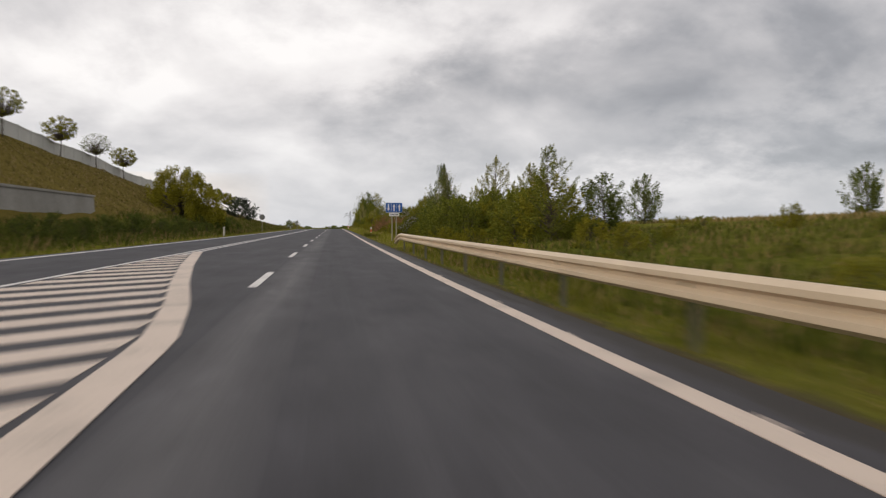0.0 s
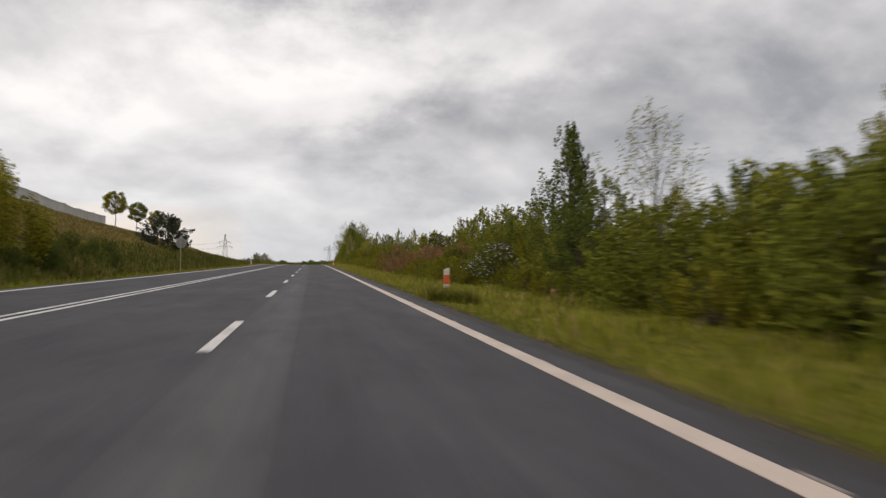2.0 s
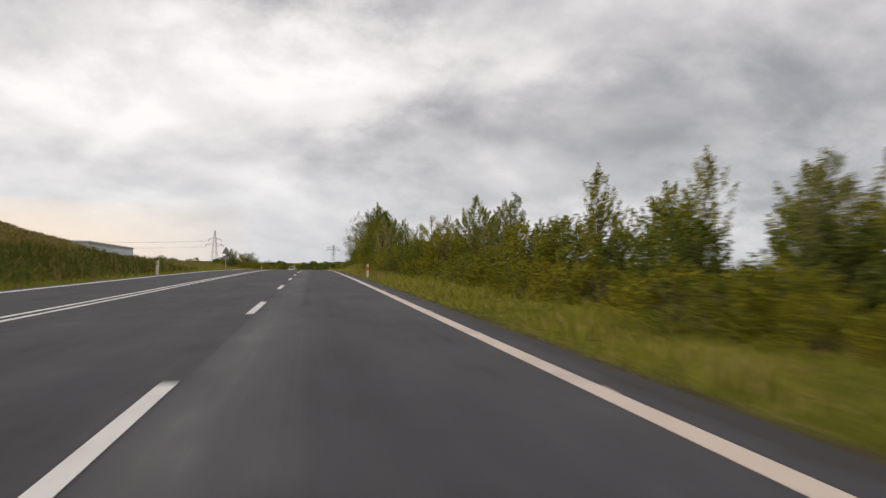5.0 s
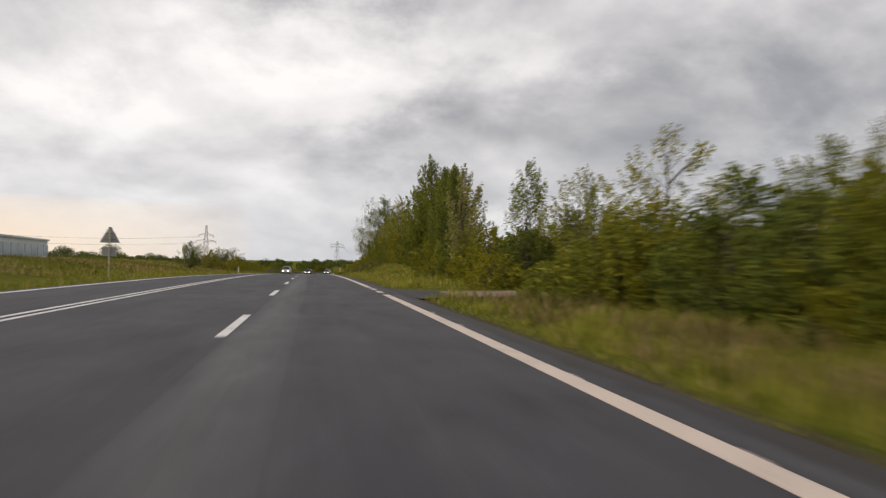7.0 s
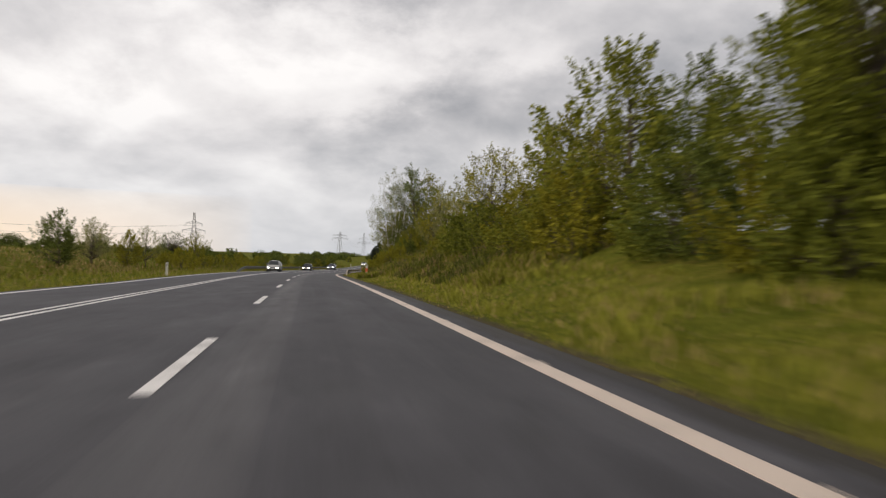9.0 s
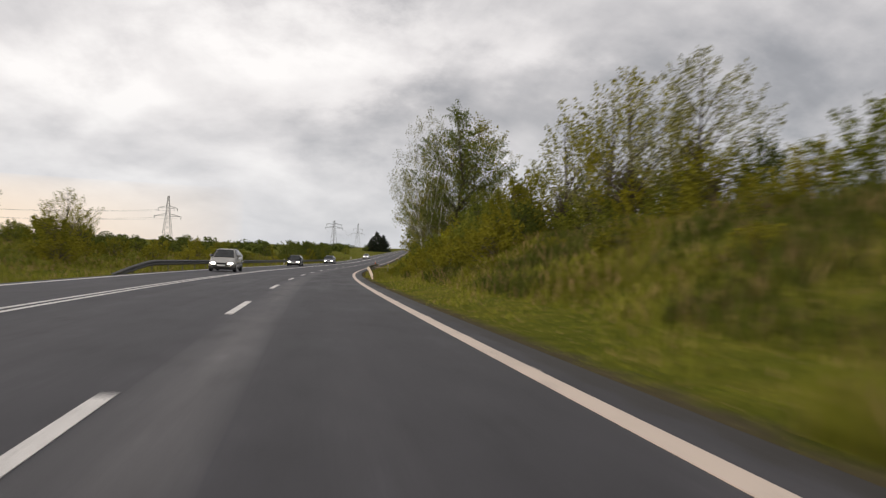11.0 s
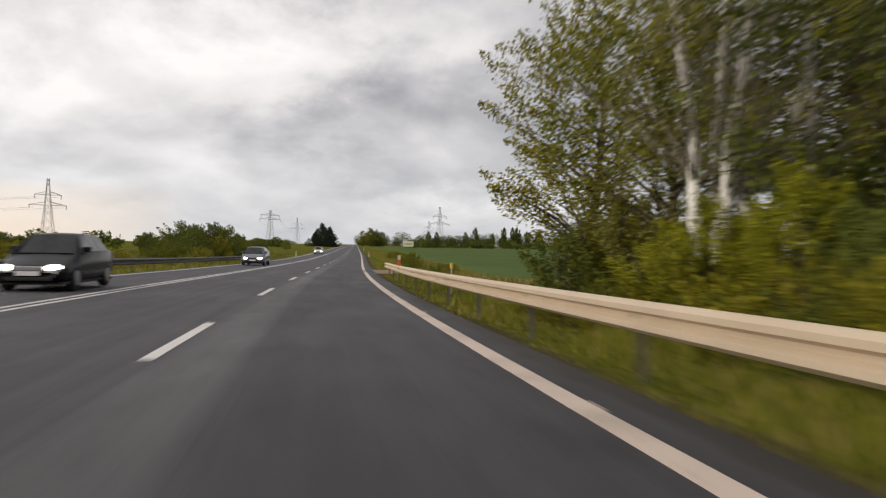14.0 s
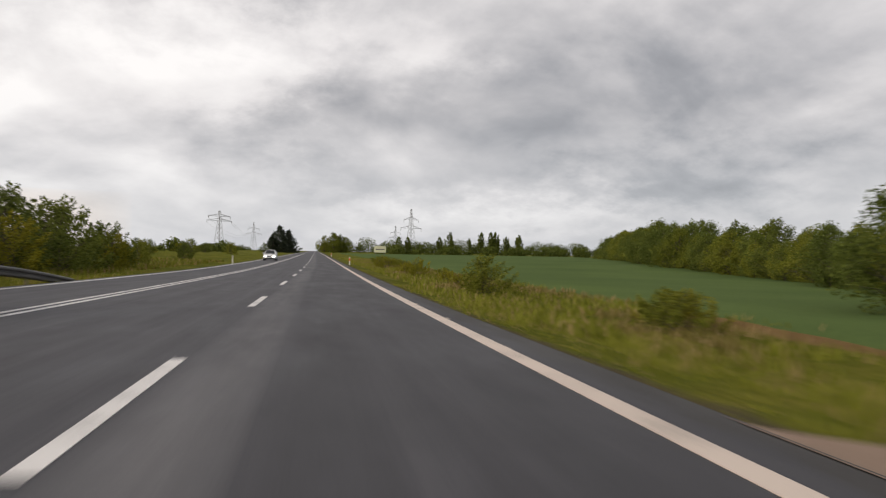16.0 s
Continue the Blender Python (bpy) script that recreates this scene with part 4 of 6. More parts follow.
    row("shrub", 229, 292, 3.6, 6.2, 7.8, 21, 0.7, 1.0, 4)
    row("shrub", 226, 246, 2.6, 8.0, 12.0, 36, 0.7, 1.0, 4)
    row("scrub", 227, 250, 2.4, 5.6, 7.2, 37, 0.7, 1.0)
    row("shrub", 203, 216, 2.4, 5.0, 7.5, 38, 0.6, 0.9, 4)
    at_road("slim", 239.2, 6.5, variant=0, turn=5, size=1.03)
    at_road("poplar", 248.0, 7.6, variant=0, turn=40, size=0.74)
    at_road("poplar", 251.4, 8.0, variant=1, turn=130, size=0.74)
    at_road("poplar", 255.0, 8.2, variant=0, turn=220, size=0.78)
    at_road("poplar", 258.4, 7.6, variant=1, turn=300, size=0.88)
    row("broad", 258, 285, 4.5, 8.0, 11.0, 22, 0.85, 1.1)
    row("airy", 282, 296, 6.0, 8.0, 9.5, 23, 0.8, 0.95, 2)
    # bank with bushes on its top
    row("scrub", 283, 336, 3.0, 4.2, 9.0, 47, 0.3, 0.55)
    row("shrub", 296, 345, 3.4, 10.5, 12.5, 24, 0.6, 0.95, 4)
    row("shrub", 345, 372, 3.2, 10.0, 12.5, 54, 0.8, 1.15, 4)
    row("broad", 318, 345, 5.5, 12.5, 16.0, 25, 0.5, 0.68)
    row("broad", 345, 375, 5.5, 12.0, 16.0, 56, 0.75, 1.05)
    for s, u, k, v in ((309.5, 11.2, 0.75, 0), (313, 12.5, 0.72, 1), (325, 11.8, 0.95, 1), (330, 11.0, 1.02, 0), (334.5, 12.0, 1.0, 1), (341, 11.5, 1.05, 0)):
        at_road("airy", s, u, variant=v, turn=s * 3, size=k)
    row("scrub", 333, 398, 2.4, 5.2, 7.4, 26, 0.8, 1.25)
    row("scrub", 334, 400, 2.4, 3.9, 5.0, 46, 0.45, 0.75)
    row("shrub", 338, 384, 3.0, 6.6, 9.0, 27, 0.65, 1.0, 4)
    row("shrub", 362, 402, 3.2, 5.6, 9.0, 32, 0.6, 0.95, 4)
    row("broad", 344, 378, 6.0, 8.5, 11.5, 28, 0.62, 0.85)
    # tall trees at the end of the wood
    at_road("birch", 394.6, 7.6, variant=0, turn=30, size=1.12)
    at_road("birch", 393.2, 8.7, variant=1, turn=150, size=1.0)
    at_road("oak", 391.0, 11.0, variant=1, turn=60, size=1.14)
    at_road("oak", 398.0, 14.6, variant=0, turn=10, size=1.14)
    at_road("airy", 399.5, 8.4, variant=1, turn=310, size=0.7, tall=1.2)
    at_road("shrub", 404.6, 9.8, variant=1, turn=60, size=0.7)
    at_road("shrub", 401.0, 8.0, variant=3, turn=160, size=0.75)
    at_road("maple", 407.3, 8.6, variant=0, turn=120, size=1.0)
    at_road("maple", 401.5, 9.4, variant=1, turn=20, size=1.05)
    at_road("broad", 401.2, 7.7, variant=2, turn=140, size=0.62)
    for s, u, k in ((369.6, 9.4, 0.66), (373.2, 8.6, 0.70)):
        at_road("broad", s, u, variant=3, turn=s * 11, size=k, label="broad young tree with bright yellow-green leaves")
    for s, u, k in ((392.6, 6.7, 0.52), (390.2, 7.2, 0.58), (395.2, 6.9, 0.46)):
        at_road("broad", s, u, variant=3, turn=s * 7, size=k, label="yellow-green young tree at the foot of the birches")
    at_road("broad", 377.6, 8.8, variant=1, turn=54, size=0.62)
    at_road("broad", 381.8, 8.3, variant=1, turn=160, size=0.66)
    for s, u, k in ((358.5, 11.0, 0.82), (364.0, 10.4, 0.86), (353.0, 11.8, 0.7)):
        at_road("aspen", s, u, variant=1, turn=s * 17, size=k)
    row("shrub", 392, 404, 2.6, 7.0, 12.0, 29, 0.7, 1.0, 4)
    row("broad", 376, 402, 5.0, 11.0, 17.0, 30, 0.8, 1.05)
    # bushes on the verge beside the crop
    at_road("shrub", 463.8, 5.5, variant=0, turn=115, size=0.72, tall=0.85)
    at_road("scrub", 447.6, 7.0, variant=1, turn=75, size=0.72)
    at_road("scrub", 449.4, 8.4, variant=2, turn=175, size=0.72)
    row("scrub", 470, 560, 6.0, 6.0, 10.0, 31, 0.5, 0.9)


def left_side():
    x, y, z = spot(98.6, -18.6)
    plant("willow", x, y, z - 0.3, turn=40, size=1.0)
    at_road("juniper", 154.5, -18.6, turn=12, label="round dark green bush on the grass slope")
    for i, (s, u) in enumerate(((80.5, -29.4), (94.2, -29.4), (106.2, -29.4), (118.2, -29.4), (163, -26.0), (173, -25.5), (184, -25.0), (195, -24.6))):
        x, y, z = spot(s, u)
        plant(("dome", "dome", "bare", "dome", "globe", "globe", "globe", "globe")[i], x, y, z - 0.05, variant=i % 2, turn=i * 50, size=(0.92, 0.94, 0.98, 0.96, 1.08, 0.98, 1.0, 0.98)[i])
    at_road("bare", 191, -21.5, variant=0, turn=20, size=0.24)
    row("shrub", 20, 122, 2.6, -16.6, -14.2, 41, 0.26, 0.42, only=2)
    # far bushes past the crest
    at_road("broad", 297, -17.6, variant=1, turn=70, size=0.6)
    for s, u, k in ((303, -17.2, 0.5), (309, -19, 0.45), (316, -16.5, 0.5)):
        at_road("airy", s, u, variant=1, turn=s, size=k)
    at_road("broad", 312, -17.0, variant=2, turn=170, size=0.5)
    at_road("shrub", 322, -14.8, variant=1, turn=70, size=0.7)
    at_road("shrub", 345, -17.5, variant=1, turn=10, size=0.8)
    at_road("bare", 337.0, -18.6, variant=0, turn=200, size=0.88, label="small dome-shaped tree with bare twigs")
    at_road("airy", 352, -19, variant=0, turn=100, size=0.6)
    at_road("airy", 357, -20, variant=0, turn=200, size=0.5)
    row("shrub", 352, 420, 6.5, -34, -20, 42, 0.45, 0.8, 4)
    row("scrub", 330, 470, 5.0, -24, -14.5, 43, 0.6, 1.0)
    at_road("shrub", 389, -15.2, variant=0, turn=30, size=0.82)
    at_road("shrub", 391, -16.8, variant=1, turn=130, size=0.7)
    for s, u, k, v in ((456, -16.6, 0.95, 2), (459, -17.6, 1.1, 2), (464, -18.5, 1.2, 2), (467, -16.4, 0.9, 1), (470, -17.8, 1.35, 2), (473, -16.2, 0.8, 2), (476, -17.4, 1.35, 2), (481, -18, 1.25, 2), (485, -16.2, 0.8, 1), (487, -17.2, 1.0, 2), (468, -21, 1.35, 2), (479, -21.5, 1.3, 2), (495, -17, 0.7, 0)):
        at_road("shrub", s, u, variant=v, turn=s * 5, size=k)
    row("shrub", 440, 660, 9.0, -42, -20, 44, 0.5, 0.95, 4)


right_side()
left_side()


def wood_across_field():
    rng = random.Random(77)
    # edge of the wood: from near the road's bend to the far corner of the field
    pts = ((49, 438), (58, 454), (68, 474), (80, 498), (95, 529), (117, 585), (150, 650), (190, 730))
    for (x0, y0), (x1, y1) in zip(pts, pts[1:]):
        n = max(2, int(math.hypot(x1 - x0, y1 - y0) / 4.2))
        for i in range(n):
            t = i / n
            for back in (0, 5.5):
                x, y = x0 + (x1 - x0) * t + back * 0.95 + rng.uniform(-1.2, 1.2), y0 + (y1 - y0) * t - back * 0.3 + rng.uniform(-1.2, 1.2)
                plant("wood", x, y, -1.9 if y < 560 else -1.0, variant=rng.randrange(3), turn=rng.uniform(0, 360), size=rng.uniform(0.75, 1.12) * (1.1 if back else 0.95) * float(np.interp(y, (438, 470, 498, 529, 585, 650), (0.95, 0.80, 0.80, 1.0, 1.25, 1.35))))
    for x, y, k in ((45.5, 455, 0.86), (47.5, 450.5, 0.9), (49.5, 458, 0.8), (51.5, 452, 0.92), (46.5, 445, 0.84), (50.5, 446, 0.9), (54, 459, 0.84)):
        plant("wood", x, y, -1.9, variant=rng.randrange(3), turn=rng.uniform(0, 360), size=k)


wood_across_field()


def far_trees():
    plant("spruce", 57.8, 808.5, 0.6, size=0.9)
    plant("spruce", 62.5, 812, 0.6, turn=90, size=0.78)
    plant("spruce", 54.0, 806, 0.6, turn=200, size=0.62)
    plant("wood", 49.5, 800, 0.6, variant=1, turn=30, size=0.7)
    rng = random.Random(5)
    for dx, dy, k in ((0, 0, 2.1), (6, 4, 1.9), (-5, 8, 1.8), (11, 8, 1.7), (4, 16, 2.0)):
        plant("wood", 120.6 + dx, 1008 + dy, 2.2, variant=rng.randrange(3), turn=rng.uniform(0, 360), size=k)
    for x in (143, 149.5, 170, 180, 190, 202, 205.5, 210.7, 216.5, 225, 229):
        plant("column_far", x, 905 + rng.uniform(-6, 6), 0.5, variant=rng.randrange(2), turn=rng.uniform(0, 360), size=rng.uniform(0.85, 1.2))
    # one joined belt of far hedges and copses along the skyline
    g = np.random.default_rng(9)
    cs, rs = [], []

    def belt(x0, y0, x1, y1, step, lo, hi, z):
        n = int(math.hypot(x1 - x0, y1 - y0) / step)
        for i in range(n):
            t = (i + g.random()) / n
            h = lo + (hi - lo) * g.random() ** 1.6
            cs.append(np.array((x0 + (x1 - x0) * t + g.normal() * 3, y0 + (y1 - y0) * t + g.normal() * 3, z + h * 0.45)))
            rs.append(h * 0.62)
    belt(-420, 700, -60, 820, 4, 4, 9, 0.5)
    belt(-300, 560, -60, 640, 4, 2, 5, 0.8)
    belt(-60, 620, 30, 720, 3.5, 2.5, 6, 0.3)
    belt(-45, 480, -5, 560, 3.5, 1.5, 3.5, 0.0)
    belt(-160, 420, -50, 500, 3.5, 2, 4.5, 0.8)
    belt(20, 900, 70, 1200, 5, 3, 8, 1.0)
    belt(125, 900, 330, 840, 4, 4, 9, 0.3)
    belt(330, 850, 900, 800, 6, 8, 15, 0.3)
    belt(150, 1250, 700, 1300, 8, 12, 22, 1.0)
    belt(-900, 900, -200, 1100, 8, 10, 20, 1.0)
    belt(60, 400, 120, 470, 4, 6, 10, -1.5)
    counts = np.clip((np.array(rs) ** 2 * 20).astype(int), 60, 2400)
    q, f = leaf_cards(g, cs, rs, counts, 0.95, 0.8)
    ob = crown_ob("far_hedges", q, f, LEAF_DARK, None)
    tagged(ob, "dark green hedges and copses along the skyline", "hedge", kind="stuff")


far_trees()

# ---------------------------------------------------------------- crop and grass


def build_crop():
    """The grain field behind the verge, a low solid stand."""
    ss = np.arange(441, 900, 6.0)
    v, f = [], []
    us = [11.5, 12.2, 20, 30, 45, 60, 80, 110, 145]
    for s in ss:
        for j, u in enumerate(us):
            x, y = along(s, u)
            v.append((float(x), float(y), float(ground_z(s, u)) + (0.22 if j and s > 442 else -0.1)))
    n = len(us)
    for i in range(len(ss) - 1):
        for j in range(n - 1):
            a = i * n + j
            f.append((a, a + 1, a + n + 1, a + n))
    ob = mesh_ob("grain_field", v, f, CROP, smooth=True)
    return tagged(ob, "wide field of young blue-green grain", "field", kind="structure")


build_crop()


def blades(name, rng, s, u, height, width, mat, label):
    """Grass as single bent blades on the ground; one joined object."""
    n = len(s)
    x, y = along(s, u)
    z = ground_z(s, u) - 0.02
    a = rng.random(n) * 6.283
    lean = rng.random(n) * 0.55
    d = np.column_stack([np.cos(a), np.sin(a)])
    h = height * (0.55 + 0.9 * rng.random(n))
    w = width * (0.7 + 0.6 * rng.random(n))
    p = np.column_stack([x, y])
    side = np.column_stack([-d[:, 1], d[:, 0]])
    q = np.zeros((n, 4, 3))
    q[:, 0, :2], q[:, 0, 2] = p - side * w[:, None], z
    q[:, 1, :2], q[:, 1, 2] = p + side * w[:, None], z
    q[:, 2, :2], q[:, 2, 2] = p + side * w[:, None] * 0.7 + d * (h * lean * 0.4)[:, None], z + h * 0.6
    q[:, 3, :2], q[:, 3, 2] = p + d * (h * lean)[:, None], z + h
    ob = crown_ob(name, q.reshape(-1, 3), np.arange(4 * n).reshape(-1, 4), mat, None)
    return tagged(ob, label, "grass", kind="stuff")


def build_grass():
    rng = np.random.default_rng(3)
    n = 130000
    s, u = rng.random(n) * 470 - 8, 0.62 + rng.random(n) ** 0.85 * 5.2
    u = np.maximum(u - 0.32 * np.clip(np.sin(s * 1.9) * np.sin(s * 0.47 + 1) - 0.25, 0, 1), 0.4)
    keep = ~(((s > 216.5) & (s < 226.5)) | ((s > 425) & (s < 432.5)))
    s, u = s[keep], u[keep]
    tuft = np.clip(0.6 + 0.7 * np.sin(s * 0.8 + 2 * np.sin(u * 1.3)) * np.sin(s * 0.31), 0.35, 1.6) * np.clip((u - 0.45) / 1.1, 0.3, 1.1)
    tuft = tuft * np.where((s > 278) & (s < 350) & (u < 2.8), 0.5, 1.0)
    e = s > 402
    rail = s < 50
    k = ~e & ~rail
    blades("verge_grass", rng, s[k], u[k], 0.25 * tuft[k], 0.017, GRASS, "green roadside grass with dry stalks")
    # darker blades: the rail's shade and the dirt are put into the colour
    blades("rail_grass", rng, s[rail], u[rail], 0.22 * tuft[rail], 0.016, GRASS_ROUGH, "green grass under the guard rail, darkened for shade and dirt")
    blades("mown_verge_grass", rng, s[e], u[e], 0.17 * tuft[e], 0.017, GRASS, "short green grass on the field side verge")
    n = 26000
    s, u = rng.random(n) * 470, -10.95 - rng.random(n) * 4.5
    k = (u > -12.6) | (s > 230)
    blades("far_verge_grass", rng, s[k], u[k], 0.22, 0.025, GRASS, "green grass on the opposite verge")
    n = 30000
    s, u = rng.random(n) * 215, -12.5 - rng.random(n) * 6.2
    blades("slope_foot_weeds", rng, s, u, 0.34 + 0.14 * np.sin(s * 0.5 + u), 0.03, GRASS_WEED, "dark green weeds at the foot of the slope")
    n = 5000
    at = np.array(((85.2, 1.45), (302.2, 1.7)))[rng.integers(2, size=n)]
    s, u = at[:, 0] - 0.9 + rng.random(n) * 1.6, at[:, 1] - 0.7 + rng.random(n) * 1.5
    blades("post_grass", rng, s, u, 0.36, 0.012, GRASS, "taller grass round the guide posts")
    n = 45000
    s = 270 + rng.random(n) * 80
    u = 3 + rng.random(n) * 9
    h = 0.32 + 0.22 * np.sin(s * 0.7 + u) * np.sin(u * 1.3 - s * 0.3)
    k = np.sin(s * 0.45 + 1.7 * np.sin(u * 0.5)) + 0.6 * np.sin(s * 1.1 - u * 0.9) > -0.2
    blades("bank_grass", rng, s[~k], u[~k], h[~k], 0.02, GRASS_ROUGH, "rough olive-green grass on the road bank")
    blades("bank_weeds", rng, s[k], u[k], h[k] * 1.1, 0.022, GRASS_WEED, "dull dark green weeds on the road bank")
    n = 40000
    s, u = 20 + rng.random(n) * 190, -18.5 - rng.random(n) * 10.8
    blades("slope_grass", rng, s, u, 0.19, 0.04, GRASS_DRY, "straw-coloured grass on the high slope")
    n = 30000
    s, u = rng.random(n) * 75 - 8, 3 + rng.random(n) ** 1.4 * 34
    blades("meadow_grass", rng, s, u, 0.24 + 0.16 * np.sin(s * 0.37 + u) * np.sin(u * 0.5 - s * 0.21), 0.03, GRASS_WEED, "tall dull green weeds behind the guard rail")
    n = 26000
    s, u = rng.random(n) * 120 - 8, 34 + rng.random(n) ** 1.3 * 60
    blades("dry_meadow_grass", rng, s, u, 0.42, 0.05, GRASS_DRY, "tall dry meadow grass on the open land")
    n = 30000
    s = 408 + rng.random(n) * 190
    u = 2.5 + rng.random(n) * np.where(s < 441, 30.0, 9.5)
    k = ((s - 447) / 8) ** 2 + ((u - 10.6) / 1.4) ** 2 > 1
    s, u = s[k], u[k]
    dry = np.sin(s * 0.23 + 1.2 * np.sin(u * 0.6)) + 0.14 * (u - 5) > 0.75
    blades("field_edge_grass", rng, s[~dry], u[~dry], 0.24, 0.035, GRASS, "green grass strip between road and grain field")
    blades("dry_edge_grass", rng, s[dry], u[dry], 0.28, 0.03, GRASS_DRY, "patches of dry grass beside the grain field")
    n = 40000
    s, u = 230 + rng.random(n) * 300, -14 - rng.random(n) ** 1.5 * 40
    dry = (s < 335) & (np.sin(s * 0.17 + u * 0.35) + 0.5 * np.sin(s * 0.41 - u * 0.8) > -0.1)
    blades("rough_grass", rng, s[~dry], u[~dry], 0.26, 0.05, GRASS_ROUGH, "rough grass on open land")
    blades("tawny_grass", rng, s[dry], u[dry], 0.24, 0.05, GRASS_DRY, "tawny grass patches on open land")
    n = 2600
    s, u = 199 + rng.random(n) * 16, 1.5 + rng.random(n) * 3.2
    k = np.sin(s * 0.9 + 1.3 * u) > 0.1
    blades("tall_dry_grass", rng, s[k], u[k], 0.34, 0.014, GRASS_DRY, "orange-tinted dry grass tufts by the field track")


build_grass()

# ---------------------------------------------------------------- road furniture
WHITE_PLASTIC = two_scale("white_plastic", (0.52, 0.48, 0.42), (0.72, 0.68, 0.61), 2.0, 20, 0.5, 0, 0.05)
RED_FILM = two_scale("red_film", (0.56, 0.10, 0.03), (0.70, 0.15, 0.05), 3.0, 20, 0.4, 0, 0.03)
BLUE_FILM = two_scale("blue_film", (0.012, 0.085, 0.36), (0.020, 0.120, 0.46), 1.0, 20, 0.35, 0, 0.03)
WHITE_FILM = two_scale("white_film", (0.66, 0.66, 0.66), (0.82, 0.82, 0.82), 1.0, 20, 0.35, 0, 0.03)
BACK_GREY = two_scale("sign_back", (0.20, 0.20, 0.20), (0.30, 0.30, 0.30), 1.0, 15, 0.55, 0.3, 0.05)
POST_STEEL = two_scale("post_steel", (0.30, 0.28, 0.21), (0.42, 0.39, 0.30), 1.0, 15, 0.5, 0.3, 0.05)
BLACK = two_scale("black_rubber", (0.012, 0.012, 0.012), (0.03, 0.03, 0.03), 1.0, 20, 0.7, 0, 0.1)
MARK_GREY = two_scale("dark_print", (0.06, 0.06, 0.07), (0.09, 0.09, 0.10), 1.0, 20, 0.6, 0, 0.03)

# w-shaped beam, as (depth towards the road, height)
BEAM = [(0.0, 0.155), (0.02, 0.150), (0.083, 0.108), (0.083, 0.056), (0.008, 0.022), (0.008, -0.018), (0.083, -0.056), (0.083, -0.108), (0.02, -0.150), (0.0, -0.155)]


def guard_rail(s0, s1, u, side, mat, mid, label, end0=4.0, end1=4.0, post_gap=4.0, sink0=True, sink1=True, deep=0.62):
    """A steel guard rail: side is -1 where the road lies to its left, +1 where to its right."""
    root = new("guard_rail")
    x, y = along(s0, u)
    root.location = (float(x), float(y), float(road_z(s0, u)))
    inv = root.matrix_basis.inverted()

    def drop(s):
        a = np.clip((s0 + end0 - s) / end0, 0, 1) if sink0 else 0
        b = np.clip((s - s1 + end1) / end1, 0, 1) if sink1 else 0
        return float(-deep * max(a, b) ** 1.3)
    cuts = [s0]
    while cuts[-1] + post_gap < s1 - 0.5:
        cuts.append(cuts[-1] + post_gap)
    cuts.append(s1)
    for a, b in zip(cuts, cuts[1:]):
        ss = np.linspace(a, b + (0.12 if b < s1 else 0), 5)
        prof = [(d * side, h) for d, h in BEAM]
        prof += [((d - 0.004) * side, h) for d, h in reversed(BEAM)]
        n = len(prof)
        v, f = [], []
        for s in ss:
            for d, h in prof:
                x, y = along(s, u + d)
                v.append(inv @ Vector((float(x), float(y), float(road_z(s, u)) + mid + h + drop(s))))
        for i in range(4):
            for k in range(n):
                f.append((i * n + k, i * n + (k + 1) % n, (i + 1) * n + (k + 1) % n, (i + 1) * n + k))
        f += [tuple(range(n)), tuple(4 * n + k for k in reversed(range(n)))]
        mesh_ob("beam", v, f, mat, root)
        # post behind the joint
        s = a + 0.05
        top = mid + 0.12 + drop(s)
        if top > 0.2:
            x, y = along(s, u - 0.08 * side)
            bm = bmesh.new()
            for x0, x1, y0, y1 in ((-0.035, 0.035, -0.04, -0.034), (-0.035, 0.035, 0.034, 0.04), (-0.004, 0.004, -0.036, 0.036)):
                box(bm, x0, x1, y0, y1, -0.9, top)
            box(bm, -0.02, 0.09, -0.04, 0.04, top - 0.2, top - 0.05)
            ob = part("post", bm, RAIL_POST, root)
            ob.matrix_basis = inv @ pose(float(x), float(y), float(road_z(s, u)), 0, 0, heading(s) + (180 if side < 0 else 0))
    return tagged(root, label, "guard rail", "guard rails")


guard_rail(-30, 49.8, 1.02, -1, STEEL, 0.51, "pale beige steel guard rail with its end bent down", end1=2.6, sink0=False, deep=0.27)
guard_rail(347.5, 422.5, 1.12, -1, STEEL, 0.50, "pale beige steel guard rail along the bend", end0=10.0, sink1=False, deep=0.48)
guard_rail(334.5, 459.0, -11.15, 1, RAIL_SHADED, 0.50, "grey steel guard rail on the far side, darkened as in shade", end0=8.0, end1=8.0)


def guide_post(s, u, red, height=0.95):
    """A white roadside post with a slanted cap and a coloured or dark band."""
    root = new("guide_post")
    bm = bmesh.new()
    box(bm, -0.075, 0.075, -0.055, 0.055, -0.3, height, 0.012)
    for v in bm.verts:
        if v.co.z > height - 0.05:
            v.co.z += v.co.x * 0.4
    part("post_body", bm, WHITE_PLASTIC, root)
    bm = bmesh.new()
    if red:
        box(bm, -0.078, 0.078, -0.058, 0.058, height - 0.44, height - 0.18, 0.004)
        part("red_band", bm, RED_FILM, root, "orange-red reflective band")
    else:
        box(bm, -0.02, 0.02, -0.059, 0.059, height - 0.25, height - 0.13, 0.004)
        part("reflector", bm, MARK_GREY, root, "dark reflector plate")
    x, y = along(s, u)
    root.matrix_basis = pose(float(x), float(y), float(ground_z(s, u)), 0, 0, heading(s))
    return tagged(root, "white plastic guide post with a red band in the grass" if red else "plain white plastic guide post in the grass", "guide post", "guide posts")


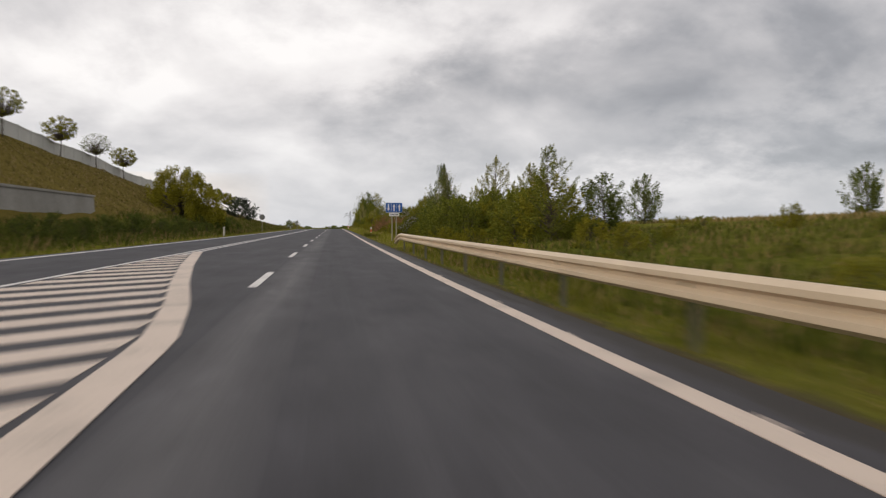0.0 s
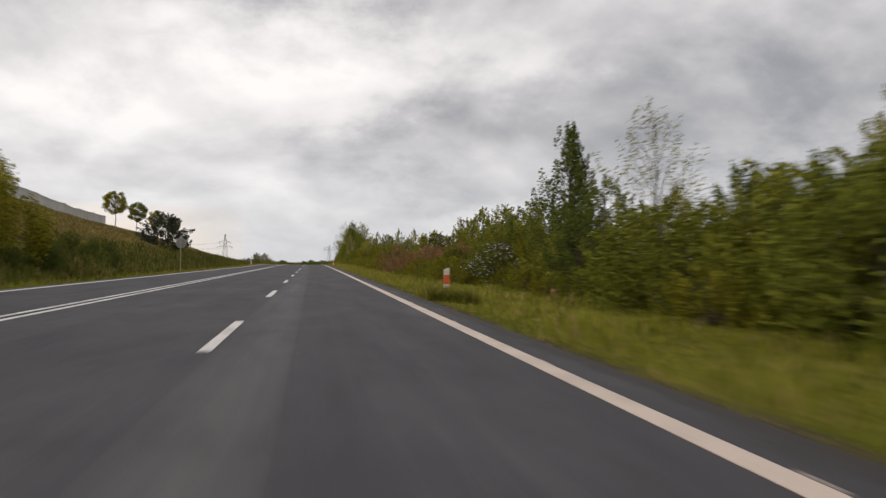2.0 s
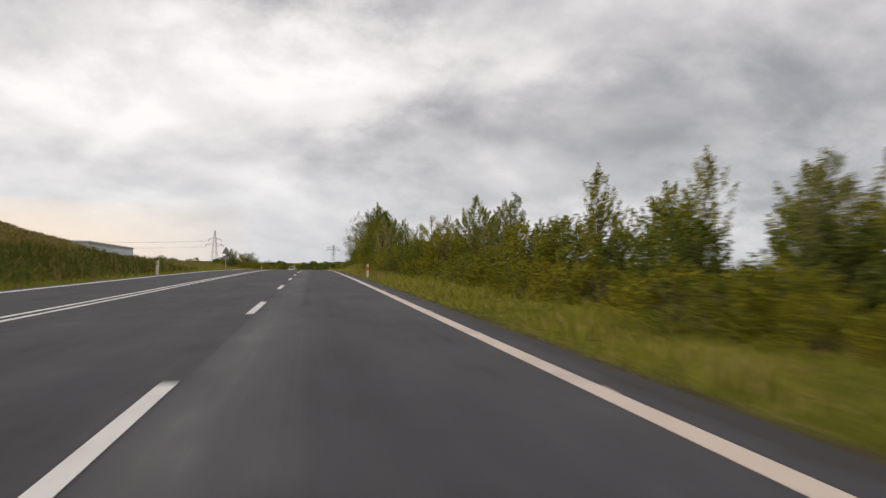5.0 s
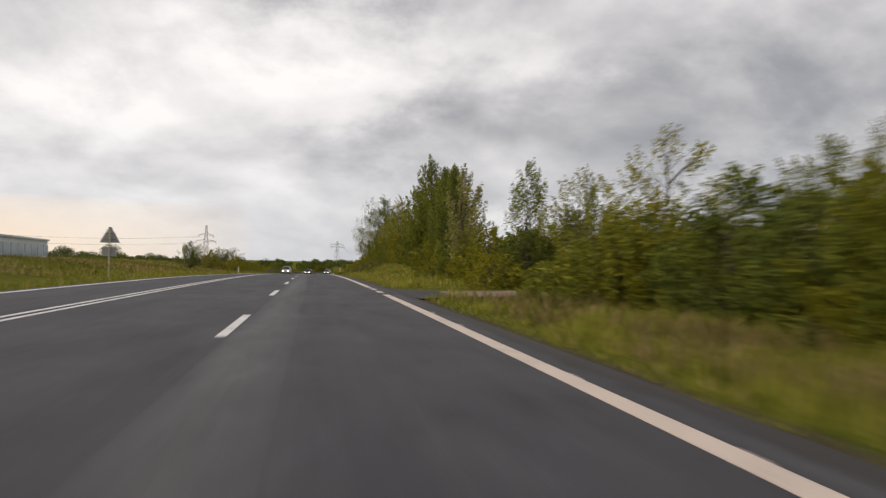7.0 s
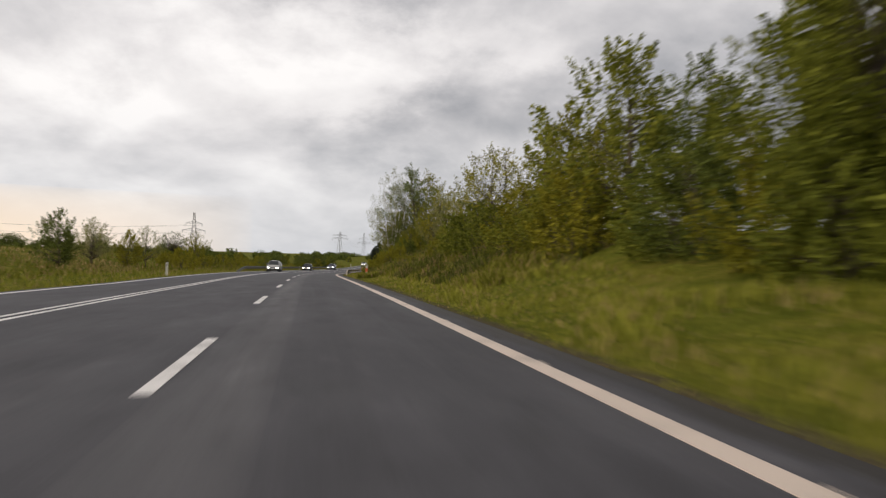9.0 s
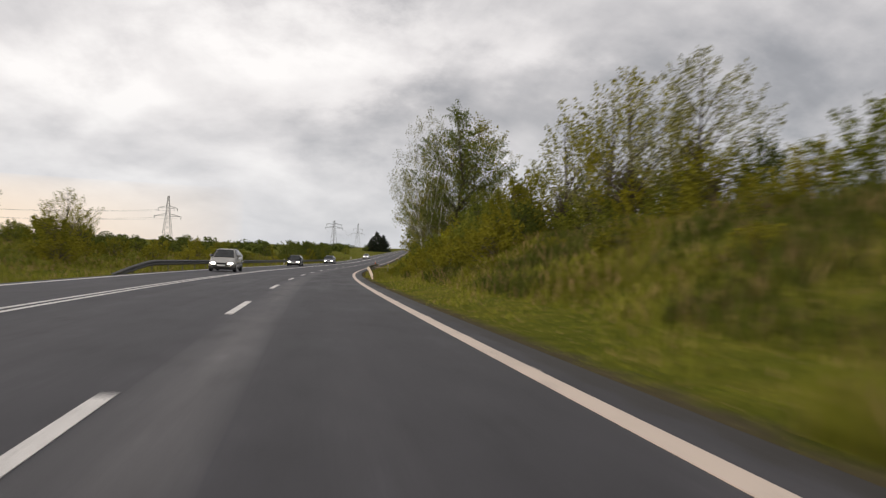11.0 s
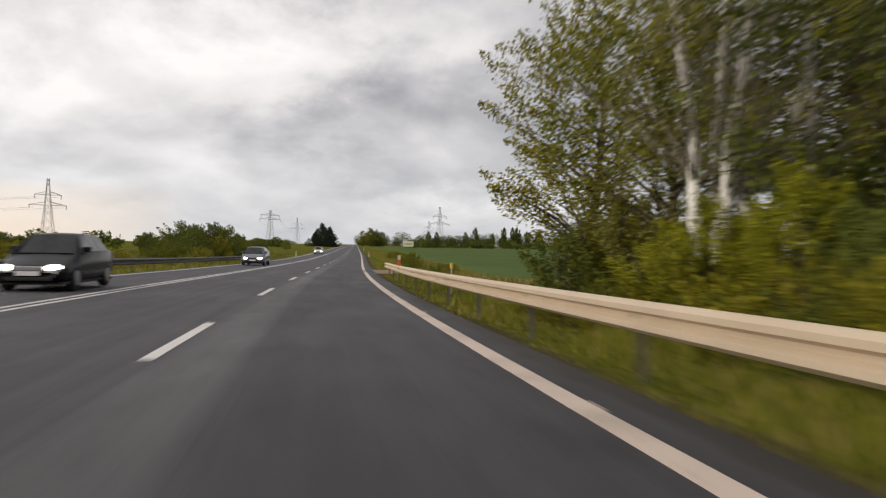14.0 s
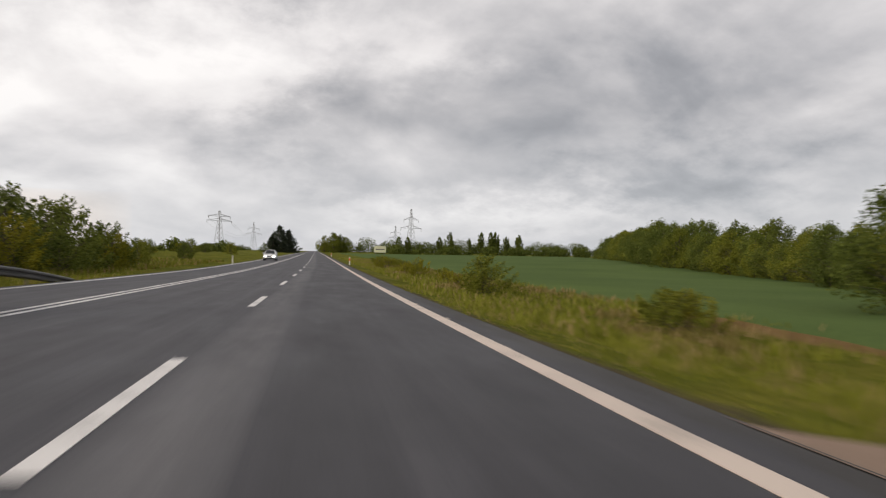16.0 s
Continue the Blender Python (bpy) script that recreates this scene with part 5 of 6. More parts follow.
for s, u, red in ((85.2, 1.45, True), (193.7, 1.35, True), (302.2, 1.7, True), (518.5, 1.3, True), (627, 1.3, True),
                  (84.1, -12.0, False), (192.5, -11.9, False), (301, -11.9, False), (409.2, -11.75, False), (518, -11.8, False)):
    guide_post(s, u, red, 0.92)


def rail_marker(s, u):
    """A short white and red marker clamped on top of the guard rail."""
    root = new("rail_marker")
    bm = bmesh.new()
    box(bm, -0.06, 0.06, -0.02, 0.02, 0.265, 0.45, 0.012)
    part("marker_top", bm, WHITE_PLASTIC, root)
    bm = bmesh.new()
    box(bm, -0.06, 0.06, -0.02, 0.02, 0.0, 0.265, 0.004)
    part("red_band", bm, RED_FILM, root, "orange-red reflective band")
    bm = bmesh.new()
    box(bm, -0.035, 0.035, 0.021, 0.04, -0.16, 0.12, 0.006)
    part("clamp", bm, RAIL_POST, root)
    x, y = along(s, u)
    root.matrix_basis = pose(float(x), float(y), float(road_z(s, u)) + 0.655, 0, 0, heading(s))
    tagged(root, "short red and white marker on the guard rail", "guide post", "guide posts")


rail_marker(410.2, 1.10)


def marker_post(s, u):
    """A short yellow pipe marker in the field edge."""
    root = new("marker_post")
    yellow = two_scale("yellow_plastic", (0.50, 0.33, 0.05), (0.66, 0.46, 0.08), 2.0, 15, 0.5, 0, 0.05)
    bm = bmesh.new()
    bmesh.ops.create_cone(bm, cap_ends=True, segments=12, radius1=0.045, radius2=0.045, depth=1.5, matrix=Matrix.Translation((0, 0, 0.45)))
    part("post_body", bm, POST_STEEL, root)
    bm = bmesh.new()
    bmesh.ops.create_cone(bm, cap_ends=True, segments=12, radius1=0.075, radius2=0.06, depth=0.22, matrix=Matrix.Translation((0, 0, 1.25)))
    part("cap", bm, yellow, root, "yellow plastic cap")
    root.matrix_basis = pose(*spot(s, u, -0.1))
    tagged(root, "thin grey marker post with a yellow cap in the grass", "marker post")


marker_post(407.2, 3.0)


def marker_stone(s, u):
    """A squat weathered boundary stone, leaning a little."""
    root = new("marker_stone")
    rust = two_scale("reddish_stone", (0.22, 0.10, 0.05), (0.40, 0.22, 0.13), 3.0, 18, 0.9, 0, 0.4)
    bm = bmesh.new()
    box(bm, -0.19, 0.19, -0.12, 0.12, -0.3, 0.30, 0.05)
    for v in bm.verts:
        v.co.x += 0.05 * v.co.z + 0.015 * math.sin(9 * v.co.z + 4 * v.co.y)
    part("stone_body", bm, rust, root)
    root.matrix_basis = pose(*spot(s, u), 0, 4, 20)
    tagged(root, "small reddish boundary stone in the grass", "marker stone")


marker_stone(92.1, 6.9)


def plate(bm, x0, x1, z0, z1, y0, y1, bevel=0.03):
    """An upright plate with rounded corners."""
    r = bmesh.ops.create_cube(bm, size=1, matrix=Matrix.LocRotScale(((x0 + x1) / 2, (y0 + y1) / 2, (z0 + z1) / 2), None, (x1 - x0, y1 - y0, z1 - z0)))
    es = [e for e in {e for v in r["verts"] for e in v.link_edges} if abs(e.verts[0].co.y - e.verts[1].co.y) > 1e-5]
    bmesh.ops.bevel(bm, geom=es, offset=bevel, segments=3, affect="EDGES", profile=0.5)


def arrow_bm(cx, z0, z1, up, y, t=0.004):
    bm = bmesh.new()
    w, hw, head = 0.040, 0.098, 0.19
    pts = [(-w, 0), (w, 0), (w, 1 - head / (z1 - z0)), (hw, 1 - head / (z1 - z0)), (0, 1), (-hw, 1 - head / (z1 - z0)), (-w, 1 - head / (z1 - z0))]
    vs = [bm.verts.new((cx + px, y, z0 + (pz if up else 1 - pz) * (z1 - z0))) for px, pz in pts]
    face = bm.faces.new(vs)
    r = bmesh.ops.extrude_face_region(bm, geom=[face])
    for v in r["geom"]:
        if isinstance(v, bmesh.types.BMVert):
            v.co.y -= t
    return bm


def lane_sign():
    """Blue board with one arrow down and two up, a small white plate under it, on two posts."""
    s = 63.0
    root = new("lane_sign")
    x, y = along(s, 1.95)
    g, r0 = float(ground_z(s, 1.95)), float(road_z(s, 0))
    root.matrix_basis = pose(float(x), float(y), r0, 0, 0, heading(s))
    bm = bmesh.new()
    plate(bm, -0.56, 0.56, 1.86, 2.52, -0.012, 0.012, 0.05)
    board = part("sign_board", bm, WHITE_FILM, root, "white-edged board")
    bm = bmesh.new()
    plate(bm, -0.545, 0.545, 1.875, 2.505, -0.016, -0.0125, 0.045)
    part("blue_face", bm, BLUE_FILM, board, "bright blue reflective face")
    for cx, up in ((-0.375, False), (0.0, True), (0.355, True)):
        part("arrow", arrow_bm(cx, 1.95, 2.43, up, -0.0165), WHITE_FILM, board, "white arrow")
    for cx, segs in ((-0.19, 1), (0.18, 3)):
        for k in range(segs):
            bm = bmesh.new()
            a, b = 1.92 + k * 0.56 / segs, 1.92 + (k + (1 if segs == 1 else 0.6)) * 0.56 / segs
            box(bm, cx - 0.012, cx + 0.012, -0.0205, -0.0165, a, b)
            part("lane_stroke", bm, WHITE_FILM, board)
    bm = bmesh.new()
    plate(bm, -0.33, 0.33, 1.62, 1.84, -0.01, 0.01, 0.03)
    small = part("small_plate", bm, WHITE_FILM, root, "small white plate with dark print")
    for k, w in ((-0.2, 0.07), (-0.08, 0.1), (0.06, 0.06), (0.19, 0.11)):
        bm = bmesh.new()
        box(bm, k - w / 2, k + w / 2, -0.014, -0.0105, 1.70, 1.77)
        part("print_bar", bm, MARK_GREY, small)
    for cx in (-0.13, 0.15):
        bm = bmesh.new()
        bmesh.ops.create_cone(bm, cap_ends=True, segments=14, radius1=0.04, radius2=0.04, depth=2.5 - (g - r0) + 0.5,
                              matrix=Matrix.Translation((cx, 0.055, (2.5 + g - r0 - 0.5) / 2)))
        part("post", bm, POST_STEEL, root, smooth=False)
        for z in (1.72, 2.0, 2.38):
            bm = bmesh.new()
            box(bm, cx - 0.055, cx + 0.055, 0.012, 0.1, z - 0.02, z + 0.02, 0.004)
            part("clamp", bm, STEEL_GREY, root)
    tagged(root, "blue lane sign with white arrows on two steel posts", "road sign", "road signs")


lane_sign()


def back_sign(s, u, z, shape, size, label):
    """A sign seen from behind: grey plate, rim and clamps on one post."""
    root = new("road_sign")
    x, y = along(s, u)
    g = float(ground_z(s, u))
    root.matrix_basis = pose(float(x), float(y), g, 0, 0, heading(s))
    bm = bmesh.new()
    if shape == "round":
        bmesh.ops.create_cone(bm, cap_ends=True, segments=40, radius1=size / 2, radius2=size / 2, depth=0.025, matrix=Matrix.Translation((0, 0, z)) @ Matrix.Rotation(radians(90), 4, "X"))
    else:
        vs = [bm.verts.new((size * a, 0, z + size * b)) for a, b in ((-0.5, -0.3), (0.5, -0.3), (0.05, 0.52), (-0.05, 0.52))]
        r = bmesh.ops.extrude_face_region(bm, geom=[bm.faces.new(vs)])
        for v in r["geom"]:
            if isinstance(v, bmesh.types.BMVert):
                v.co.y += 0.02
    face = part("sign_plate", bm, BACK_GREY, root, "bare grey metal back")
    for dz in (-0.12, 0.16):
        bm = bmesh.new()
        box(bm, -size * 0.28, size * 0.28, -0.05, -0.012, z + dz - 0.015, z + dz + 0.015, 0.004)
        part("bracket", bm, STEEL_GREY, root)
    bm = bmesh.new()
    bmesh.ops.create_cone(bm, cap_ends=True, segments=12, radius1=0.032, radius2=0.032, depth=z + 0.8, matrix=Matrix.Translation((0, -0.07, (z + 0.25 - 0.3) / 2 - 0.1)))
    part("post", bm, POST_STEEL, root)
    if shape != "round":
        bm = bmesh.new()
        plate(bm, -0.33, 0.33, z - 0.95, z - 0.5, -0.03, -0.01, 0.03)
        part("lower_plate", bm, BACK_GREY, root)
    tagged(root, label, "road sign", "road signs")


back_sign(126.5, -12.4, 2.25, "round", 0.82, "round road sign turned away, grey back on one post")
back_sign(234.0, -12.1, 2.1, "triangle", 0.95, "triangular road sign turned away, with lower plate")


def concrete_wall():
    root = new("retaining_wall")
    v, f, _ = sweep(14, 71, 3, [(-19.9, 0.0), (-19.3, 0.0), (-19.44, 2.05), (-19.85, 2.05)], lambda s, u: road_z(s, u) + 0.95)
    mesh_ob("wall_body", v, f, CONCRETE, root)
    v, f, _ = sweep(14, 71.05, 3, [(-19.98, 0.0), (-19.36, 0.0), (-19.36, 0.14), (-19.98, 0.14)], lambda s, u: road_z(s, u) + 3.0)
    mesh_ob("coping", v, f, CONCRETE, root)
    tagged(root, "low weathered concrete retaining wall in the grass slope", "retaining wall")


concrete_wall()


def top_fence():
    """Pale panel fence along the top of the slope."""
    root = new("panel_fence")
    a = 20.0
    while a < 176:
        b = a + 3.0
        v, f, _ = sweep(a + 0.07, b - 0.07, 3, [(-30.36, -0.15), (-30.24, -0.15), (-30.24, 1.25), (-30.36, 1.25)], ground_z)
        mesh_ob("panel", v, f, PLASTER, root)
        v, f, _ = sweep(a + 0.07, b - 0.07, 3, [(-30.4, 1.25), (-30.2, 1.25), (-30.2, 1.4), (-30.4, 1.4)], ground_z)
        mesh_ob("top_rail", v, f, PLASTER, root)
        x, y = along(a, -30.3)
        bm = bmesh.new()
        box(bm, -0.09, 0.09, -0.07, 0.07, -0.4, 1.46, 0.01)
        ob = part("post", bm, PLASTER, root)
        ob.matrix_basis = pose(float(x), float(y), float(ground_z(a, -30.3)), 0, 0, heading(a))
        a = b
    tagged(root, "pale concrete panel fence along the slope's top", "fence")


top_fence()


def warehouse():
    root = new("warehouse")
    clad = two_scale("pale_cladding", (0.42, 0.44, 0.45), (0.56, 0.58, 0.60), 0.1, 3, 0.5, 0.1, 0.05)
    glass_band = two_scale("window_band", (0.20, 0.24, 0.27), (0.30, 0.34, 0.37), 0.2, 3, 0.2, 0, 0.02)
    x, y = along(307, -38)
    root.matrix_basis = pose(float(x), float(y), 2.4, 0, 0, 4)
    bm = bmesh.new()
    box(bm, -26, 0, -48, 0, -1.5, 2.3)
    wall = part("wall", bm, clad, root)
    bm = bmesh.new()
    box(bm, -26.2, 0.2, -48.2, 0.2, 2.3, 2.55, 0.03)
    part("roof", bm, clad, root, "pale flat roof with a thin edge")
    for k in range(16):
        bm = bmesh.new()
        box(bm, 0.004, 0.05, -47.4 + k * 3, -44.8 + k * 3, 0.3, 1.75, 0.01)
        part("window", bm, glass_band, wall)
    tagged(root, "long low pale warehouse with a band of windows", "warehouse")


warehouse()


def billboard():
    root = new("billboard")
    cream = two_scale("cream_board", (0.55, 0.55, 0.36), (0.68, 0.67, 0.46), 0.4, 6, 0.6, 0, 0.03)
    x, y, z = 94.7, 755.4, 0.3
    root.matrix_basis = pose(x, y, z, 0, 0, -9)
    bm = bmesh.new()
    box(bm, -2.6, 2.6, -0.08, 0.08, 1.6, 4.4, 0.03)
    face = part("board", bm, cream, root, "pale yellow panel")
    bm = bmesh.new()
    box(bm, -1.9, 1.9, -0.10, -0.082, 2.75, 3.15)
    part("print_bar", bm, MARK_GREY, face)
    for px in (-1.8, 1.8):
        bm = bmesh.new()
        box(bm, px - 0.1, px + 0.1, 0.09, 0.29, -0.4, 4.2, 0.02)
        part("post", bm, STEEL_GREY, root)
    tagged(root, "pale yellow roadside billboard on two posts", "billboard")


billboard()


def pylon(x, y, z, height, turn, arms, label):
    """A lattice mast: four legs drawn together, crossed bracing, arms with insulators."""
    root = new("pylon")
    root.matrix_basis = pose(x, y, z, 0, 0, turn)
    half = lambda h: 0.085 * height * (1 - h / height) ** 1.2 + 0.35
    v, f = [], []
    levels = [height * t for t in (0, 0.16, 0.3, 0.42, 0.53, 0.63, 0.72, 0.8, 0.87, 0.94, 1.0)]
    t = 0.07
    for a, b in zip(levels, levels[1:]):
        ra, rb = half(a), half(b)
        for sx in (-1, 1):
            for sy in (-1, 1):
                tube(v, f, (sx * ra, sy * ra, a), (sx * rb, sy * rb, b), t, t, 4)
        for sx, sy, ex, ey in ((-1, -1, 1, -1), (1, -1, 1, 1), (1, 1, -1, 1), (-1, 1, -1, -1)):
            tube(v, f, (sx * ra, sy * ra, a), (ex * rb, ey * rb, b), t * 0.6, t * 0.6, 4)
            tube(v, f, (ex * ra, ey * ra, a), (sx * rb, sy * rb, b), t * 0.6, t * 0.6, 4)
    mesh_ob("mast", v, f, STEEL_GREY, root)
    for h, w in arms:
        for side in (-1, 1):
            v, f = [], []
            r = half(h)
            for sy in (-1, 1):
                tube(v, f, (side * r * 0.8, sy * r, h), (side * w, 0, h), t, t, 4)
                tube(v, f, (side * r * 0.8, sy * r, h + 0.05 * height), (side * w, 0, h), t, t, 4)
            arm = mesh_ob("cross_arm", v, f, STEEL_GREY, root)
            v, f = [], []
            tube(v, f, (side * w * 0.97, 0, h), (side * w * 0.97, 0, h - 0.06 * height), 0.12, 0.12, 5)
            mesh_ob("insulator", v, f, STEEL_GREY, arm)
    tagged(root, label, "pylon", "power pylons")


pylon(-56, 686.4, 0.4, 24.2, 25, ((14.4, 6.4), (18.2, 4.6)), "grey lattice power pylon with two pairs of arms")
pylon(29.8, 815, 0.5, 20.5, 40, ((15.6, 8.0), (17.8, 7.0)), "grey lattice power pylon with broad arms")
pylon(90.6, 1357, 1.0, 37, 30, ((23, 11), (29, 8)), "grey lattice power pylon with two pairs of arms")
pylon(154.8, 915.6, 0.5, 31, 20, ((18.5, 8.5), (24, 6)), "grey lattice power pylon with two pairs of arms")
pylon(215, 1180, 1.0, 30, 20, ((18, 8), (23, 6)), "grey lattice power pylon with two pairs of arms")
pylon(-235, 690, 0.5, 26, 20, ((16, 6.5), (20, 5)), "grey lattice power pylon with two pairs of arms")


def field_track(us, lo, hi, apron, label, end=9.5):
    """The mouth of a field track: a worn asphalt apron, then gravel."""
    def sheet(name, rows, mat, lift):
        v, f, uv = [], [], []
        for u in rows:
            for s in np.linspace(np.interp(u, us, lo), np.interp(u, us, hi), 8):
                x, y = along(s, u)
                v.append((float(x), float(y), float(road_z(s, u)) + 0.006 if u < 0.6 else float(max(ground_z(s, u), road_z(s, u) - 0.06)) + lift))
                uv.append((u * 3 + 40, s))
        for i in range(len(rows) - 1):
            for k in range(7):
                a = i * 8 + k
                f.append((a, a + 1, a + 9, a + 8))
        return mesh_ob(name, v, f, mat, smooth=True, uvs=uv)
    tagged(sheet("track", [u for u in (0.5, 0.72, 1.2, 2, 2.6, 3.5, 5, 6.5, 8, 9.5) if apron - 0.35 <= u <= end], GRAVEL, 0.025), label, "track", kind="structure")
    if apron > 1:
        tagged(sheet("track_apron", (0.5, 0.72, 1.2, 1.7, apron), ASPHALT, 0.05), "worn dark asphalt apron of the field track", "track", kind="structure")


field_track((0.6, 2.1, 9.5), (215.0, 217.3, 221.4), (223.6, 222.0, 226.0), 2.2, "pale gravel field track joining the road", 8.0)
field_track((0.6, 3.5, 9.5), (422.9, 425.2, 425.2), (433.0, 429.8, 430.0), 0.6, "brown gravel field track joining the road", 3.6)

# ---------------------------------------------------------------- cars
TYRE = two_scale("tyre", (0.012, 0.012, 0.028), (0.028, 0.028, 0.028), 3, 30, 0.85, 0, 0.2)
RIM = two_scale("wheel_rim", (0.25, 0.25, 0.26), (0.4, 0.4, 0.41), 3, 30, 0.35, 0.7, 0.05)


def car_paint(name, col, metal):
    m, nt, b = material(name, 0.25, metal, 0.3 if max(col) > 0.05 else 0.12)
    n = noise_node(nt, obj_co(nt), 2.5, 5, 0.6)
    nt.links.new(ramp(nt, n, [(0.3, tuple(c * 0.85 for c in col)), (0.7, col)]), b.inputs["Base Color"])
    b.inputs["Coat Weight"].default_value = 0.15 if max(col) > 0.05 else 0.04
    b.inputs["Coat Roughness"].default_value = 0.12
    return m


def car_glass():
    m, nt, b = material("car_glass", 0.08, 0, 0.35)
    n = noise_node(nt, obj_co(nt), 1.5, 3)
    nt.links.new(ramp(nt, n, [(0.3, (0.012, 0.014, 0.016)), (0.7, (0.03, 0.034, 0.036))]), b.inputs["Base Color"])
    return m


def lamp_material():
    m, _, b = material("lit_headlamp", 0.2, 0, 0.5)
    b.inputs["Base Color"].default_value = (0.9, 0.88, 0.82, 1)
    b.inputs["Emission Color"].default_value = (1.0, 0.93, 0.80, 1)
    b.inputs["Emission Strength"].default_value = 9.0
    return m


GLASS, LAMP = car_glass(), lamp_material()


def car(s, u, paint, length, width, height, estate, label, grille=None):
    """A passenger car that faces the camera's way of coming: lofted body, glass, lamps, wheels."""
    root = new("car")
    W, H, L = width / 2, height, length / 2
    hood, belt = 0.62 * H, 0.66 * H
    tail = 0.97 if estate else 0.80
    # stations from nose (y = +L) to tail: y, half-width, bottom, belt height, top height, top half-width
    st = [(L, 0.78 * W, 0.30, 0.42, 0.46, 0.70 * W), (L - 0.10, 0.90 * W, 0.22, 0.52, 0.56, 0.80 * W), (L - 0.35, 0.97 * W, 0.20, 0.58, 0.40 * H + 0.08, 0.82 * W),
          (L - 0.75, W, 0.20, 0.60, 0.56 * H, 0.84 * W), (L - 1.12, W, 0.20, belt - 0.03, hood, 0.86 * W), (L - 1.75, W, 0.20, belt, 0.965 * H, 0.66 * W),
          (L - 2.15, W, 0.20, belt, H, 0.66 * W), (0.02 - 0.25 * L, W, 0.20, belt, H, 0.66 * W), (-0.62 * L, W, 0.21, belt + 0.02, 0.975 * H, 0.65 * W),
          (-0.84 * L if estate else -0.78 * L, 0.98 * W, 0.24, belt + 0.03, tail * H * 0.97, 0.62 * W), (-0.97 * L, 0.93 * W, 0.30, belt + 0.02, belt + 0.06, 0.80 * W), (-L, 0.86 * W, 0.36, 0.62, 0.66, 0.78 * W)]
    ring = []
    v, f = [], []
    for y, w, z0, zb, zt, wt in st:
        pts = [(-w * 0.86, z0), (-w, z0 + 0.12), (-w * 1.0, (z0 + zb) / 2 + 0.05), (-w * 0.985, zb), (-wt, zt - 0.03), (-wt * 0.9, zt), (0, zt + 0.015)]
        pts += [(-px, pz) for px, pz in reversed(pts[:-1])]
        ring.append(len(pts))
        v += [(px, y, pz) for px, pz in pts]
    n = ring[0]
    for i in range(len(st) - 1):
        for k in range(n):
            f.append((i * n + k, i * n + (k + 1) % n, (i + 1) * n + (k + 1) % n, (i + 1) * n + k))
    f += [tuple(range(n)), tuple((len(st) - 1) * n + k for k in reversed(range(n)))]
    body = mesh_ob("body", v, f, paint, root, smooth=True)
    body.data.polygons.foreach_set("use_smooth", [True] * len(body.data.polygons))

    def pane(name, quad, push):
        q = [Vector(p) for p in quad]
        nrm = (q[1] - q[0]).cross(q[2] - q[0]).normalized()
        c = sum(q, Vector()) / len(q)
        if nrm.dot(c - Vector((0, c.y * 0.5, 0.8))) < 0:
            nrm = -nrm
        a = [c + (p - c) * 0.93 + nrm * push for p in q]
        b2 = [p - nrm * (push + 0.03) for p in a]
        m = len(q)
        faces = [tuple(range(m)), tuple(range(2 * m - 1, m - 1, -1))] + [(k, (k + 1) % m, m + (k + 1) % m, m + k) for k in range(m)]
        return mesh_ob(name, a + b2, faces, GLASS, root)

    def top(i, side, low):
        y, w, _, zb, zt, wt = st[i]
        return (side * w * 0.985, y, zb) if low else (side * wt, y, zt - 0.03)

    def crest(i, side):
        y, _, _, _, zt, wt = st[i]
        return (side * wt * 0.95, y, zt)
    pane("windscreen", [crest(4, -1), crest(4, 1), crest(5, 1), crest(5, -1)], 0.03)
    pane("rear_window", [crest(9, -1), crest(9, 1), crest(10, 1), crest(10, -1)], 0.03)
    for side in (-1, 1):
        pane("side_window", [top(4, side, True), top(6, side, True), top(6, side, False), top(5, side, False)], 0.028)
        pane("side_window", [top(6, side, True), top(7, side, True), top(7, side, False), top(6, side, False)], 0.028)
        pane("side_window", [top(7, side, True), top(8, side, True), top(8, side, False), top(7, side, False)], 0.028)
        if estate:
            pane("side_window", [top(8, side, True), top(9, side, True), top(9, side, False), top(8, side, False)], 0.028)
        bm = bmesh.new()
        bmesh.ops.create_uvsphere(bm, u_segments=16, v_segments=10, radius=1, matrix=Matrix.LocRotScale((side * 0.64 * W, L - 0.14, 0.56), Euler((0.35, 0, -side * 0.45)), (0.19, 0.10, 0.085)))
        part("headlight", bm, LAMP, root, "lit white headlight", True)
        bm = bmesh.new()
        box(bm, side * W * 1.02 - 0.1, side * W * 1.02 + 0.1, L - 1.55, L - 1.42, belt + 0.0, belt + 0.14, 0.03)
        part("wing_mirror", bm, paint, root)
        for y in (L - 0.82, -L + 0.78):
            bm = bmesh.new()
            bmesh.ops.create_cone(bm, cap_ends=True, segments=26, radius1=0.31, radius2=0.31, depth=0.2, matrix=Matrix.Translation((side * (W - 0.10), y, 0.31)) @ Matrix.Rotation(radians(90), 4, "Y"))
            bmesh.ops.bevel(bm, geom=[e for e in bm.edges if len(e.link_faces) == 2 and any(len(g.verts) > 4 for g in e.link_faces)], offset=0.03, segments=2, affect="EDGES")
            wheel = part("wheel", bm, TYRE, root, "black tyre", False)
            bm = bmesh.new()
            bmesh.ops.create_cone(bm, cap_ends=True, segments=20, radius1=0.2, radius2=0.17, depth=0.03, matrix=Matrix.Translation((side * (W + 0.005), y, 0.31)) @ Matrix.Rotation(radians(90 * side), 4, "Y"))
            part("rim", bm, RIM, wheel, "grey wheel rim")
    bm = bmesh.new()
    box(bm, -0.42 * W, 0.42 * W, L - 0.06, L + 0.02, 0.50, 0.60, 0.015)
    part("grille", bm, grille or BLACK, root)
    bm = bmesh.new()
